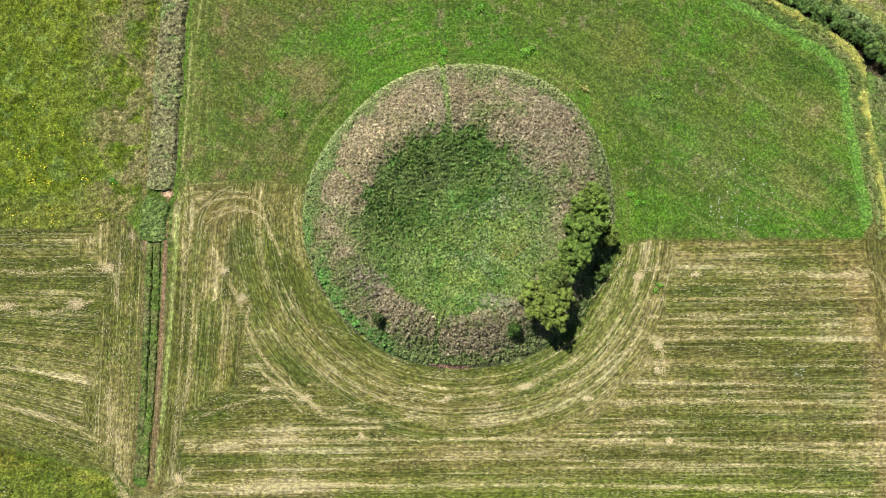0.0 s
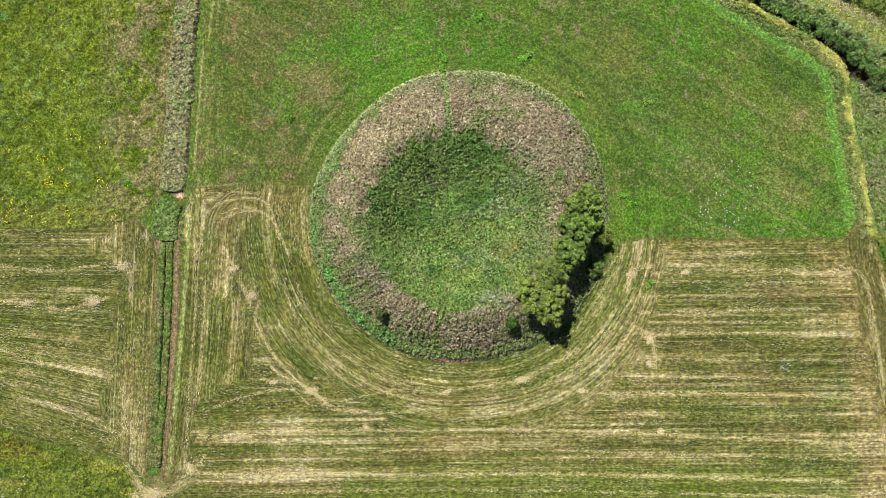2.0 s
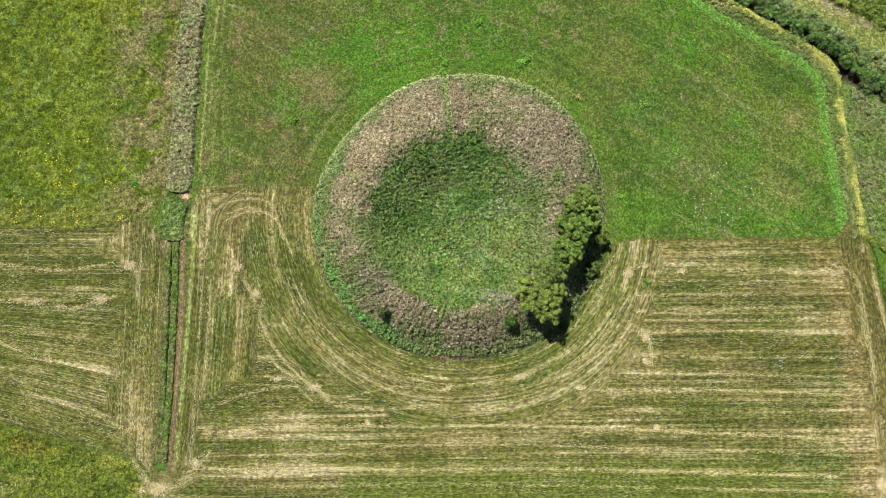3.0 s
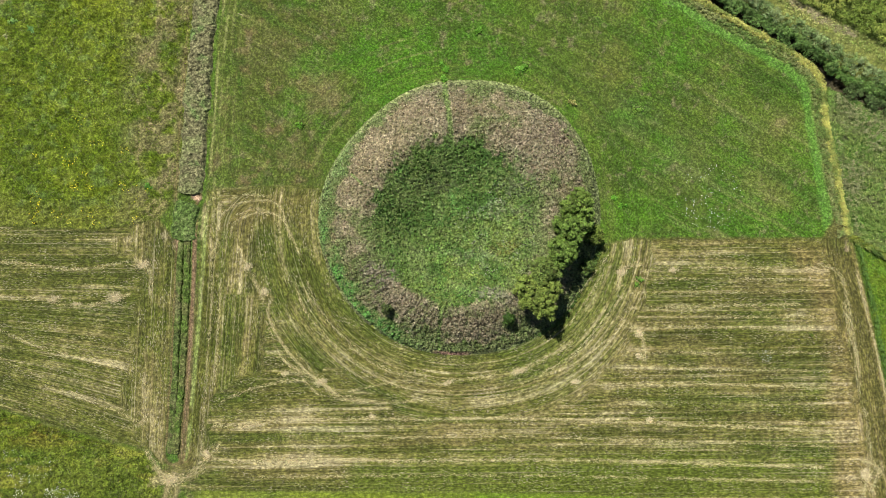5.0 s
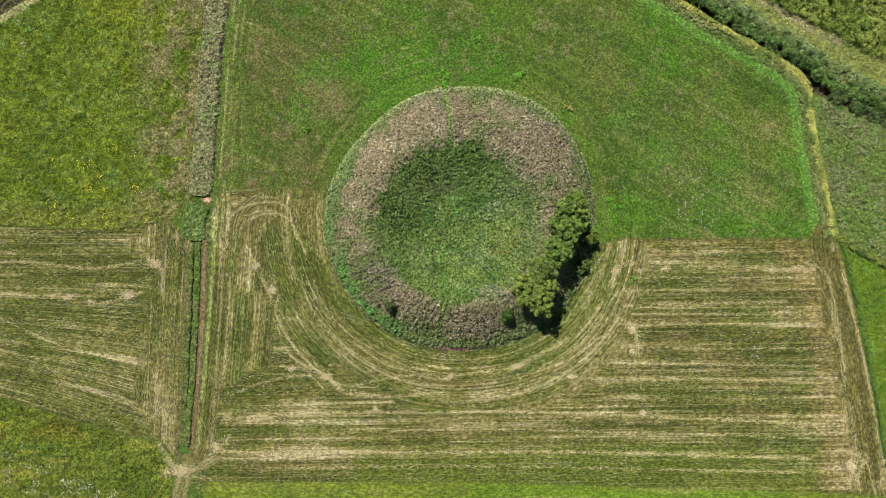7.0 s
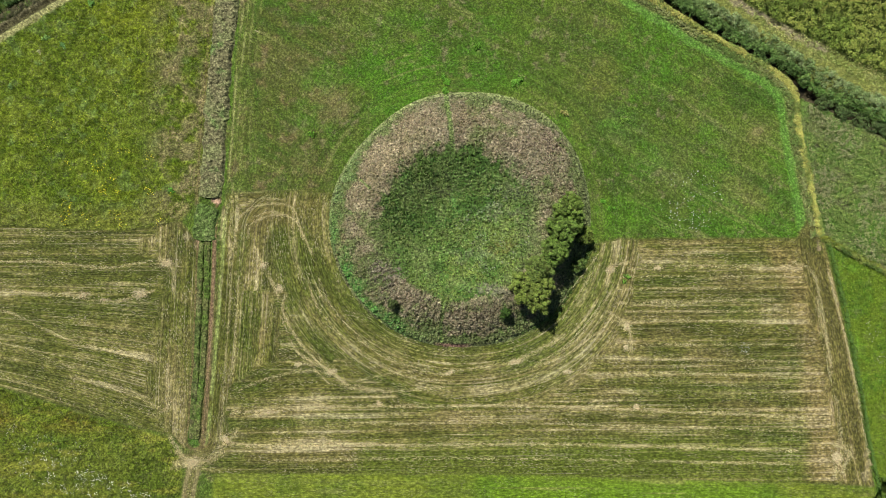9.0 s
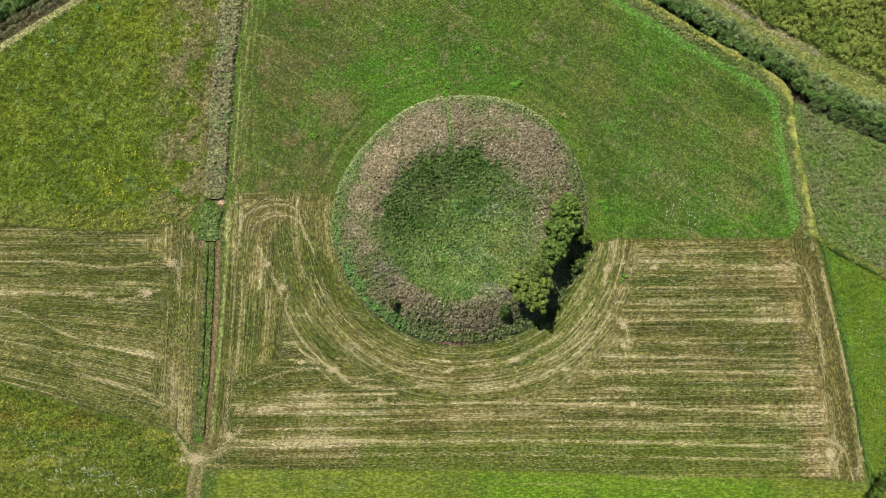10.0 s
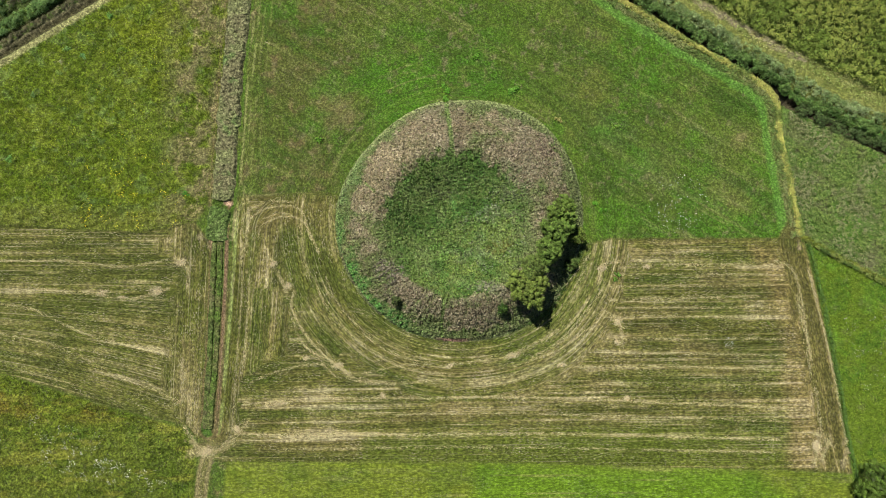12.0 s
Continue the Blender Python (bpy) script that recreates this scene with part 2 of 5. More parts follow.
TURF = sheet_material("turf", fine=0.17, contrast=0.54, coarse=0.8, bump=1.0, bump_size=0.19, pale=(0.46, 0.41, 0.28))
ROUGH_GRASS = sheet_material("rough_grass", fine=0.16, contrast=0.46, coarse=0.9, bump=1.0, bump_size=0.26, pale=(0.40, 0.37, 0.27))
LEAF = leaf_material("leaf", translucent=0.05)
BLADE = leaf_material("grass_blade", rough=0.75, spec=0.12)
PETAL = leaf_material("petal", rough=0.7, contrast=0.25)
BARK = plain_material("bark", (0.11, 0.085, 0.06), grain=0.45, size=0.15)
HAY = plain_material("cut_hay", (0.42, 0.36, 0.22), rough=0.95, grain=0.45, size=0.06, spec=0.1)
WATER = plain_material("stream_water", (0.035, 0.03, 0.02), rough=0.12, grain=0.3, size=0.8, spec=0.5)

# ---- lines and outlines of the plan ----
MOUND = (0.34, -0.03)
BANK = curve([(-34.79, 41.76), (-35.17, 36.22), (-36.41, 24.19), (-37.28, 13.08), (-38.05, 3.25)])
DITCH = curve([(-38.75, -3.16), (-39.15, -13.11), (-39.70, -23.46), (-40.63, -34.57)])
BANK_EDGE = curve([(-36.37, 2.72), (-37.07, -8.69), (-37.91, -19.02), (-39.30, -34.57)])
VERGE = curve([(18.21, 42.13), (26.75, 36.58), (32.79, 32.88), (39.48, 28.71), (45.06, 25.65), (48.68, 23.61), (51.48, 21.38), (52.88, 18.97), (53.26, 15.63), (53.92, 11.92), (55.33, 5.14), (56.93, -2.58)])
STREAM = curve([(19.14, 42.87), (27.86, 36.95), (33.99, 33.25), (40.50, 29.45), (46.08, 26.39), (49.80, 24.16), (51.85, 22.31), (53.90, 20.08), (61.91, 16.28), (71.04, 11.91), (83.35, 6.98)])
HEDGE = curve([(22.60, 42.21), (29.95, 37.45), (36.84, 33.05), (44.02, 29.02), (50.10, 25.44), (55.63, 21.86), (61.16, 18.73), (66.69, 16.53), (70.28, 15.05), (82.47, 10.08)])
CROP_EDGE = curve([(33.05, 40.83), (41.42, 35.84), (50.71, 30.65), (60.02, 25.83), (71.01, 20.63), (83.31, 15.34)])
TRACK = curve([(33.06, 40.09), (39.47, 36.21), (43.93, 33.61), (49.50, 30.84), (52.76, 28.80), (57.23, 26.48)])
FENCE_LINE = curve([(57.68, -3.51), (60.04, -13.00), (62.40, -24.19), (64.49, -36.32), (66.00, -42.87), (67.71, -50.35)])
CROSS_LINE = curve([(57.68, -3.32), (63.84, -6.68), (71.12, -10.59), (83.45, -17.69)])
FAR_EDGE = curve([(-87.46, 17.74), (-74.46, 25.87), (-65.18, 31.42), (-57.29, 36.22), (-48.48, 41.76)])


# pale swaths of hay: line, half width, strength, how broken
BOTTOM_SWATHS = (
    ([(-32.49, -35.45), (-9.69, -35.29), (18.24, -35.14), (53.67, -36.12)], 0.35, 0.85, 0.42),
    ([(-34.8, -30.22), (-22.71, -29.31), (-0.38, -29.15), (18.24, -29.36), (55.52, -30.9)], 0.4, 0.9, 0.45),
    ([(-31.08, -30.41), (-27.36, -30.05)], 0.4, 1.0, 0.2),
    ([(-15.27, -32.02), (8.93, -31.77), (54.59, -33.04)], 0.2, 0.5, 0.52),
    ([(-28.31, -37.6), (8.93, -37.37), (53.67, -38.18)], 0.25, 0.5, 0.5),
    ([(-36.6, -34.0), (-33.0, -35.2), (-22.0, -35.0), (-8.0, -35.2)], 0.3, 0.9, 0.4))
LOOP_SWATHS = (
    ([(-34.08, -5.48), (-33.79, -0.37), (-30.53, 2.13), (-25.43, 1.94), (-23.77, -2.7)], 0.22, 0.65, 0.4),
    ([(-32.87, -4.55), (-32.58, -1.02), (-29.89, 1.02), (-26.18, 0.64), (-24.98, -2.7)], 0.18, 0.6, 0.45),
    ([(-34.92, -7.34), (-34.72, 0.09), (-31.0, 3.06), (-26.36, 3.06)], 0.18, 0.5, 0.45),
    ([(-35.65, -2.69), (-35.27, 1.95), (-33.78, 3.06)], 0.3, 0.5, 0.4),
    ([(-32.2, -3.0), (-31.6, -0.8), (-28.6, 0.6), (-25.2, 0.2), (-23.6, -2.4), (-22.2, -5.4)], 0.25, 0.8, 0.38))
WEST_SWATHS = (
    ([(-26.39, -11.62), (-26.77, -14.32), (-24.55, -18.5), (-21.3, -22.23), (-16.66, -25.77)], 0.28, 0.9, 0.3),
    ([(-34.54, -3.62), (-34.94, -11.98), (-35.71, -23.14), (-36.49, -34.32)], 0.3, 0.55, 0.5),
    ([(-31.02, -4.55), (-29.17, -8.27), (-27.51, -11.99)], 0.6, 0.6, 0.45),
    ([(-24.6, -20.6), (-22.0, -22.6)], 0.35, 0.9, 0.3),
    ([(-33.5, -26.6), (-28.5, -24.6), (-23.0, -23.6), (-18.5, -24.2)], 0.25, 0.7, 0.42),
    ([(-33.6, -9.0), (-33.9, -15.0), (-34.6, -24.0)], 0.2, 0.7, 0.42),
    ([(-27.0, -15.0), (-25.0, -20.0), (-19.6, -25.6)], 0.2, 0.7, 0.45))
ROUND_SWATHS = (
    ([(-22.69, -21.76), (-18.98, -24.1), (-16.38, -26.15), (-9.68, -26.9)], 0.5, 0.75, 0.45),
    ([(-16.66, -25.77), (-9.68, -26.71), (-1.31, -26.17)], 0.3, 0.6, 0.5),
    ([(8.46, -22.45), (12.65, -20.59), (17.3, -18.08)], 0.6, 0.8, 0.45),
    ([(21.95, -7.39), (19.16, -12.03), (16.84, -15.75)], 0.3, 0.6, 0.45),
    ([(-22.69, -19.44), (-17.12, -25.03), (-7.82, -23.64), (-0.38, -24.12)], 0.25, 0.5, 0.5))
TURN_SWATHS = (
    ([(-15.25, -18.51), (-9.68, -22.06), (-1.31, -23.65), (7.07, -22.45)], 0.25, 0.55, 0.5),
    ([(-23.0, -9.0), (-21.6, -13.0), (-18.6, -17.0), (-14.0, -21.0), (-8.0, -24.4), (0.0, -25.4)], 0.22, 0.7, 0.48),
    ([(-21.2, -9.0), (-19.6, -13.0), (-15.6, -17.6), (-10.0, -21.6), (-3.0, -23.0)], 0.18, 0.65, 0.5),
    ([(12.6, -22.6), (17.6, -19.6), (21.6, -15.0), (24.6, -11.0)], 0.3, 0.7, 0.45),
    ([(9.6, -24.0), (16.6, -21.6), (22.4, -17.6)], 0.25, 0.65, 0.45),
    ([(16.0, -13.6), (19.6, -9.0), (22.6, -5.2)], 0.2, 0.7, 0.45))
EAST_SWATHS = (
    ([(23.81, -10.18), (24.37, -7.39), (27.07, -6.65)], 0.6, 0.8, 0.35),
    ([(27.07, -7.76), (34.98, -7.4), (52.66, -7.23)], 0.45, 0.7, 0.5),
    ([(25.68, -13.16), (36.85, -12.8), (49.88, -12.44)], 0.4, 0.75, 0.45),
    ([(23.82, -15.95), (32.19, -15.77), (52.68, -15.98)], 0.25, 0.6, 0.5),
    ([(20.1, -24.14), (32.2, -23.97), (55.5, -24.65)], 0.28, 0.7, 0.5),
    ([(23.82, -14.37), (27.08, -16.7), (27.73, -20.89), (26.99, -19.49)], 0.5, 0.6, 0.4),
    ([(26.14, -8.88), (51.74, -8.9)], 0.2, 0.55, 0.5),
    ([(25.67, -10.92), (52.67, -10.67)], 0.2, 0.5, 0.5),
    ([(26.61, -14.37), (52.68, -14.39)], 0.2, 0.5, 0.5),
    ([(27.54, -19.49), (54.56, -19.52)], 0.2, 0.5, 0.5),
    ([(25.68, -21.82), (54.56, -22.13)], 0.2, 0.5, 0.5))
FENCE_SWATHS = (
    ([(52.66, -6.67), (55.2, -7.6), (56.6, -10.5), (57.6, -16.0), (58.8, -23.0)], 0.45, 0.65, 0.4),
    ([(56.4, -12.07), (58.48, -23.25), (60.38, -34.45), (59.27, -40.05)], 0.7, 0.6, 0.45),
    ([(58.06, -7.42), (62.5, -25.12), (64.68, -37.26)], 0.16, 0.9, 0.25),
    ([(59.26, -35.38), (61.69, -36.13), (60.67, -39.59)], 1.2, 0.8, 0.45))
SWATHS = BOTTOM_SWATHS + LOOP_SWATHS + WEST_SWATHS + ROUND_SWATHS + TURN_SWATHS + EAST_SWATHS + FENCE_SWATHS
SIDE_SWATHS = (
    ([(-74.63, -6.56), (-63.50, -6.57), (-54.69, -7.50), (-46.80, -6.40)], 0.3, 0.7, 0.5),
    ([(-69.09, -11.21), (-58.89, -11.96), (-53.79, -12.89), (-46.82, -11.23)], 0.4, 0.8, 0.45),
    ([(-74.66, -13.62), (-69.10, -14.55), (-60.77, -18.47), (-47.78, -21.74)], 0.3, 0.7, 0.45),
    ([(-74.69, -18.45), (-65.42, -20.51), (-56.15, -24.98), (-45.02, -29.84)], 0.3, 0.6, 0.5),
    ([(-45.87, -5.93), (-44.02, -7.79), (-43.75, -11.05)], 0.6, 0.75, 0.4),
    ([(-45.00, -23.13), (-44.56, -28.72), (-45.95, -30.12)], 0.9, 0.6, 0.45),
    ([(-42.73, -38.04), (-39.47, -38.05), (-35.74, -35.25), (-33.88, -32.93)], 1.3, 0.75, 0.45),
    ([(-40.21, -37.11), (-41.15, -38.98), (-42.11, -47.37)], 0.5, 0.4, 0.5),
    ([(-44.48, -33.84), (-42.26, -37.11), (-40.22, -38.05)], 0.6, 0.8, 0.35))

# dull and fresh patches of the pasture: place, radius, colour, amount
DULL_PATCHES = (
    ((-19.87, 17.78), 5.0, (132, 122, 82), 0.75), ((-17.67, 17.05), 3.0, (140, 128, 92), 0.6), ((-23.56, 8.25), 3.0, (126, 118, 78), 0.4),
    ((-26.47, 23.63), 5.0, (104, 102, 62), 0.5), ((-11.80, 23.64), 6.0, (84, 132, 34), 0.75), ((-5.93, 22.19), 5.0, (86, 134, 36), 0.7),
    ((22.68, 22.22), 4.0, (122, 124, 64), 0.6), ((10.21, 21.47), 3.0, (84, 128, 36), 0.6), ((14.61, 23.67), 5.0, (72, 106, 30), 0.5))
FRESH_PATCHES = (
    ((25.65, 14.90), 5.0, (92, 116, 60), 0.7), ((33.03, 7.58), 6.0, (110, 122, 68), 0.7), ((44.06, 5.39), 5.0, (116, 126, 66), 0.6),
    ((46.94, 13.46), 2.2, (128, 124, 76), 0.6), ((46.28, 3.19), 3.0, (128, 128, 74), 0.6), ((25.71, 0.96), 4.0, (92, 136, 38), 0.7),
    ((45.58, -0.85), 4.0, (92, 136, 38), 0.5), ((51.38, 9.07), 4.0, (84, 130, 36), 0.6), ((32.92, 26.61), 8.0, (78, 128, 30), 0.75))

# trodden ways up the mound, with their half widths
PATHS = ((curve([(-1.38, 19.85), (-0.94, 15.70), (-0.32, 9.88)]), 0.55), (curve([(-2.07, -20.08), (-2.12, -16.42), (-1.74, -12.51)]), 0.40), (curve([(-14.22, 5.83), (-12.51, 4.31)]), 0.3))


def mound_radius(a):
    """The mound's outline: its radius by direction."""
    turns = np.array([0, 45, 90, 135, 180, 225, 270, 315, 360])
    sizes = np.array([21.0, 21.6, 20.0, 19.1, 20.1, 20.2, 20.1, 21.2, 21.0])
    a = np.degrees(a) % 360
    k = np.minimum((a // 45).astype(int), 7)
    t = (a - turns[k]) / 45
    t = t * t * (3 - 2 * t)
    return sizes[k] * (1 - t) + sizes[k + 1] * t


def mound_height(x, y):
    """A ring-shaped bank with a hollow in its top."""
    dx, dy = x - MOUND[0], y - MOUND[1]
    r, a = np.hypot(dx, dy), np.arctan2(dy, dx)
    q = r / mound_radius(a)
    side = step(0.995, 0.60, q) ** 0.9 * 5.6
    hx, hy = x - MOUND[0] - 0.1, y - MOUND[1] + 0.9
    hr = np.hypot(hx / (1.07 + 0.02 * np.sign(hx)), hy)
    hollow = step(12.6, 4.0, hr) * 4.4
    return np.where(q < 1, side - hollow, 0.0), q, a, r


# ---- ground: one sheet, fine where the camera passes, coarse out to the horizon ----
def axis(lo, hi, stepping, far=2500.0):
    core = np.arange(lo, hi, stepping)
    out = [0.6]
    while sum(out) < far:
        out.append(out[-1] * 1.35)
    run = np.cumsum(out)
    return np.concatenate([lo - run[::-1], core, core[-1] + run])


def stripes(u, v, seed):
    """Mowing marks: fine streaks along u, over broad swaths across v."""
    fine = vnoise(u, v, (11.0, 0.40), seed) * 0.55 + vnoise(u, v, (22.0, 0.75), seed + 1) * 0.45
    broad = vnoise(u, v, (26.0, 1.9), seed + 2)
    return fine, broad


def thin_lines(u, v, seed):
    """Thin long lines of wheels and rakes, here and there."""
    return step(0.74, 0.88, vnoise(u, v, (17.0, 0.42), seed)) * step(0.35, 0.55, vnoise(u, v, (5.0, 1.3), seed + 1))


GRAIN = 0.36                                     # how far mown grass is drawn out along the mower's way


def build_ground():
    gx, gy = np.meshgrid(axis(-78, 74, 0.20), axis(-52, 42, 0.20))
    s = Sheet(gx, gy)
    x, y = s.x, s.y
    wx = x + 1.2 * (fbm(x, y, 5.0, 11) - 0.5)
    wy = y + 1.2 * (fbm(x, y, 5.0, 21) - 0.5)
    big, mid, small = fbm(x, y, 14.0, 31), fbm(x, y, 4.0, 41), fbm(x, y, 0.9, 51, 3)
    rough = np.full(x.shape, 0.015)

    # upper pasture
    s.lay(np.ones(x.shape), srgb(90, 118, 40))
    s.lay(step(0.45, 0.70, big) * 0.9, srgb(102, 120, 52))
    s.lay(step(0.50, 0.30, big) * 0.7, srgb(74, 122, 34))
    s.lay(step(0.52, 0.72, mid) * 0.6, srgb(76, 98, 38))
    s.lay(step(0.58, 0.76, fbm(x, y, 1.8, 65)) * 0.35, srgb(118, 124, 66))
    s.lay(step(-8, -22, x + 6 * (mid - 0.5)) * step(-4, 6, y) * 0.85, srgb(95, 105, 48))
    s.lay(step(-8, -26, x) * step(0.46, 0.62, fbm(x, y, 2.6, 67)) * step(0.4, 0.62, small) * 0.75, srgb(128, 112, 80))
    s.lay(step(-8, -26, x) * step(0.5, 0.34, fbm(x, y, 3.2, 69)) * 0.5, srgb(80, 112, 40))
    s.lay(step(0.58, 0.8, fbm(x, y, (9.0, 1.0), 61)) * 0.45, srgb(104, 120, 54))
    for (px, py), rad, colour, amount in DULL_PATCHES + FRESH_PATCHES:
        d = np.hypot(wx - px, wy - py)
        d = d + rad * (1.3 * (small - 0.5) + 0.9 * (mid - 0.5))
        s.lay(step(rad, rad * 0.3, d) * amount * (0.5 + 0.8 * small), srgb(*colour))
    # dark slanting drifts in the pasture
    su, sv = (x - 40) * 0.86 - (y - 12) * 0.5, (x - 40) * 0.5 + (y - 12) * 0.86
    drift = step(0.52, 0.74, fbm(su, sv, (9.0, 1.3), 71)) * inside(wx, wy, [(20.47, 25.14), (51.27, 23.71), (51.40, 6.13), (22.02, 3.90)], 4.0)
    s.lay(drift * 0.6, srgb(66, 92, 36))
    s.lay(step(0.6, 0.8, fbm(su, sv, (7.0, 0.7), 77)) * inside(wx, wy, [(20.47, 25.14), (51.27, 23.71), (51.47, -2.68), (22.05, -2.72)], 4.0) * 0.5, srgb(122, 132, 82))

    # faint mowing marks: round the mound, along the bank, slanting elsewhere
    mdx, mdy = x - MOUND[0], y - MOUND[1]
    mr, mt = np.hypot(mdx, mdy), np.arctan2(mdx, mdy)
    ring_w, side_w = step(30, 26, mr + 2 * (mid - 0.5)), step(-29, -32, x + 1.5 * (mid - 0.5))
    pu, pv = np.where(side_w > 0.5, y, np.where(ring_w > 0.5, 24 * mt, su)), np.where(side_w > 0.5, x + 0.08 * y, np.where(ring_w > 0.5, mr, sv))
    s.u, s.v = pu * 0.85, pv.copy()
    s.vary[:] = 0.72
    pf, pb = stripes(pu, pv, 81)
    s.lay(step(0.55, 0.75, 0.6 * pf + 0.4 * pb) * 0.4, srgb(112, 126, 60))
    s.lay(thin_lines(pu, pv, 511) * 0.5, srgb(142, 146, 90))
    s.lay(step(0.45, 0.27, 0.6 * pf + 0.4 * pb) * 0.55, srgb(68, 98, 34))
    s.lay(step(0.64, 0.74, small) * step(0.48, 0.62, mid) * 0.6, srgb(138, 132, 100))

    s.lay(step(0.62, 0.72, fbm(x, y, 0.7, 525, 2)) * step(0.52, 0.66, fbm(x, y, 6.0, 527)) * 0.4, srgb(128, 116, 88))
    s.lay(step(0.48, 0.70, fbm(x, y, 4.0, 529, 3)) * step(0.42, 0.62, fbm(x, y, 11.0, 531)) * 0.40, srgb(76, 132, 30))
    s.lay(step(0.58, 0.72, fbm(x, y, 1.2, 533, 3)) * 0.3, srgb(70, 92, 36))

    # hay field, mown
    hay = inside(x, y + 0.5 * (mid - 0.5), [(-35.93, 3.83), (-22.10, 4.72), (-17.68, 3.85), (-0.03, -1.28), (21.32, -4.19), (25.73, -3.08), (56.03, -2.97),
                         (57.68, -3.88), (60.04, -13.00), (62.40, -24.19), (64.49, -36.32), (65.62, -41.56), (53.68, -41.17), (4.27, -39.79), (-37.15, -39.73), (-42.26, -38.04), (-39.30, -34.57), (-36.85, -8.69)], 0.35)
    dx, dy = x - MOUND[0], y - MOUND[1]
    rr, aa = np.hypot(dx, dy) * 20.3 / mound_radius(np.arctan2(dy, dx)), np.arctan2(dy, dx)
    wander = fbm(x, y, 6.0, 163, 3) - 0.5
    round_w = step(31.0, 27.0, rr + 2.5 * (mid - 0.5) + 7 * wander) * step(0.0, -4.0, y + 0.1 * x - 4)
    edge_d, edge_run = off_line(x, y, BANK_EDGE, 12)
    along_edge = 3.9 + 5.2 * step(-8, -13, y) * step(-28, -22, y)
    left_w = step(along_edge + 0.8, along_edge - 0.8, np.abs(edge_d) + 2.0 * (mid - 0.5) + 5 * wander)
    right_d, right_run = off_line(x, y, FENCE_LINE, 12)
    right_w = step(5.6, 4.2, np.abs(right_d) + 2.0 * (mid - 0.5) + 3 * wander)
    fs, bs = stripes(right_run, right_d, 127)
    fh, bh = stripes(x, y - 0.012 * x, 101)
    turn = np.arctan2(dx, -dy)
    fr, br = stripes(20 * turn, rr, 111)
    fv, bv = stripes(y, edge_d, 121)
    lx, ly = x - (-27.78, 28.01)[0] - 0.08 * (y + 6), np.maximum(0, np.abs(y + 8.0) - 6.5)
    loop = np.hypot(lx, ly)
    loop_w = step(6.6, 5.6, loop + 0.6 * (mid - 0.5)) * (1 - step(0.4, 0.6, round_w)) * step(-13, -9, y)
    fl, bl = stripes(np.arctan2(ly, lx) * 5 + y, loop, 131)
    fine, broad = fh, bh
    for w, f, b in ((left_w, fv, bv), (right_w, fs, bs), (loop_w, fl, bl), (round_w, fr, br)):
        fine, broad = fine * (1 - w) + f * w, broad * (1 - w) + b * w
    gu, gv = x * GRAIN, y - 0.012 * x
    for w, a1, a2 in ((left_w, y * GRAIN, edge_d), (right_w, right_run * GRAIN, right_d), (loop_w, (np.arctan2(ly, lx) * 5 + y) * GRAIN, loop), (round_w, 20 * turn * GRAIN, rr)):
        gu, gv = np.where(w > 0.5, a1, gu), np.where(w > 0.5, a2, gv)
    s.u, s.v = np.where(hay > 0.5, gu, s.u), np.where(hay > 0.5, gv, s.v)
    s.fleck += hay * 0.50
    s.vary = np.where(hay > 0.5, 0.74, s.vary)
    rows = 0.5 + 0.5 * np.cos((y - 0.012 * x + 0.25 * (vnoise(x, y, (12.0, 3.0), 143) - 0.5)) * math.tau / 2.75) * (1 - round_w) * (1 - loop_w) * (1 - left_w) * (1 - right_w)
    straw = 0.42 * fine + 0.30 * broad + 0.24 * rows ** 9 + 0.42 * (fbm(x, y, 6.0, 141) - 0.5) + 0.24 * (fbm(x, y, 2.2, 147) - 0.5) + 0.15 * (small - 0.5) + 0.05
    straw = 0.46 + 1.4 * (straw - 0.46)
    s.straw = np.where(hay > 0.5, np.clip(straw, 0.1, 1), s.straw)
    s.lay(hay, srgb(117, 118, 57))
    s.lay(hay * step(0.48, 0.25, straw) * 0.5, srgb(84, 90, 40))
    s.lay(hay * step(0.47, 0.70, straw) * 0.5, srgb(156, 146, 94))
    s.lay(hay * step(0.64, 0.86, straw) * 0.6, srgb(196, 184, 140))
    lines = thin_lines(gu / GRAIN, gv, 461) * (0.35 + step(0.4, 0.6, mid))
    s.lay(hay * lines * 0.8, srgb(206, 198, 146))
    s.straw += np.where(s.straw > 0, 0.34 * hay * lines, 0)
    s.lay(hay * thin_lines(gu / GRAIN, gv, 467) * 0.55, srgb(76, 90, 34))
    s.lay(hay * step(0.60, 0.72, fbm(gu / GRAIN, gv, (5.0, 1.2), 513)) * 0.5, srgb(84, 88, 44))
    s.lay(hay * step(0.64, 0.74, fbm(gu / GRAIN, gv, (4.0, 0.8), 517)) * 0.4, srgb(184, 168, 136))
    s.lay(hay * step(3.4, 1.5, loop) * 0.5, srgb(88, 102, 44))
    s.lay(hay * step(0.48, 0.66, fbm(gu / GRAIN, gv, (24.0, 3.0), 151)) * 0.75, srgb(90, 114, 42))
    s.lay(hay * step(0.52, 0.68, fbm(gu / GRAIN, gv, (12.0, 1.6), 157)) * 0.5, srgb(82, 102, 38))
    s.lay(hay * step(0.52, 0.66, fbm(gu / GRAIN, gv, (12.0, 2.4), 159)) * 0.55, srgb(146, 128, 90))
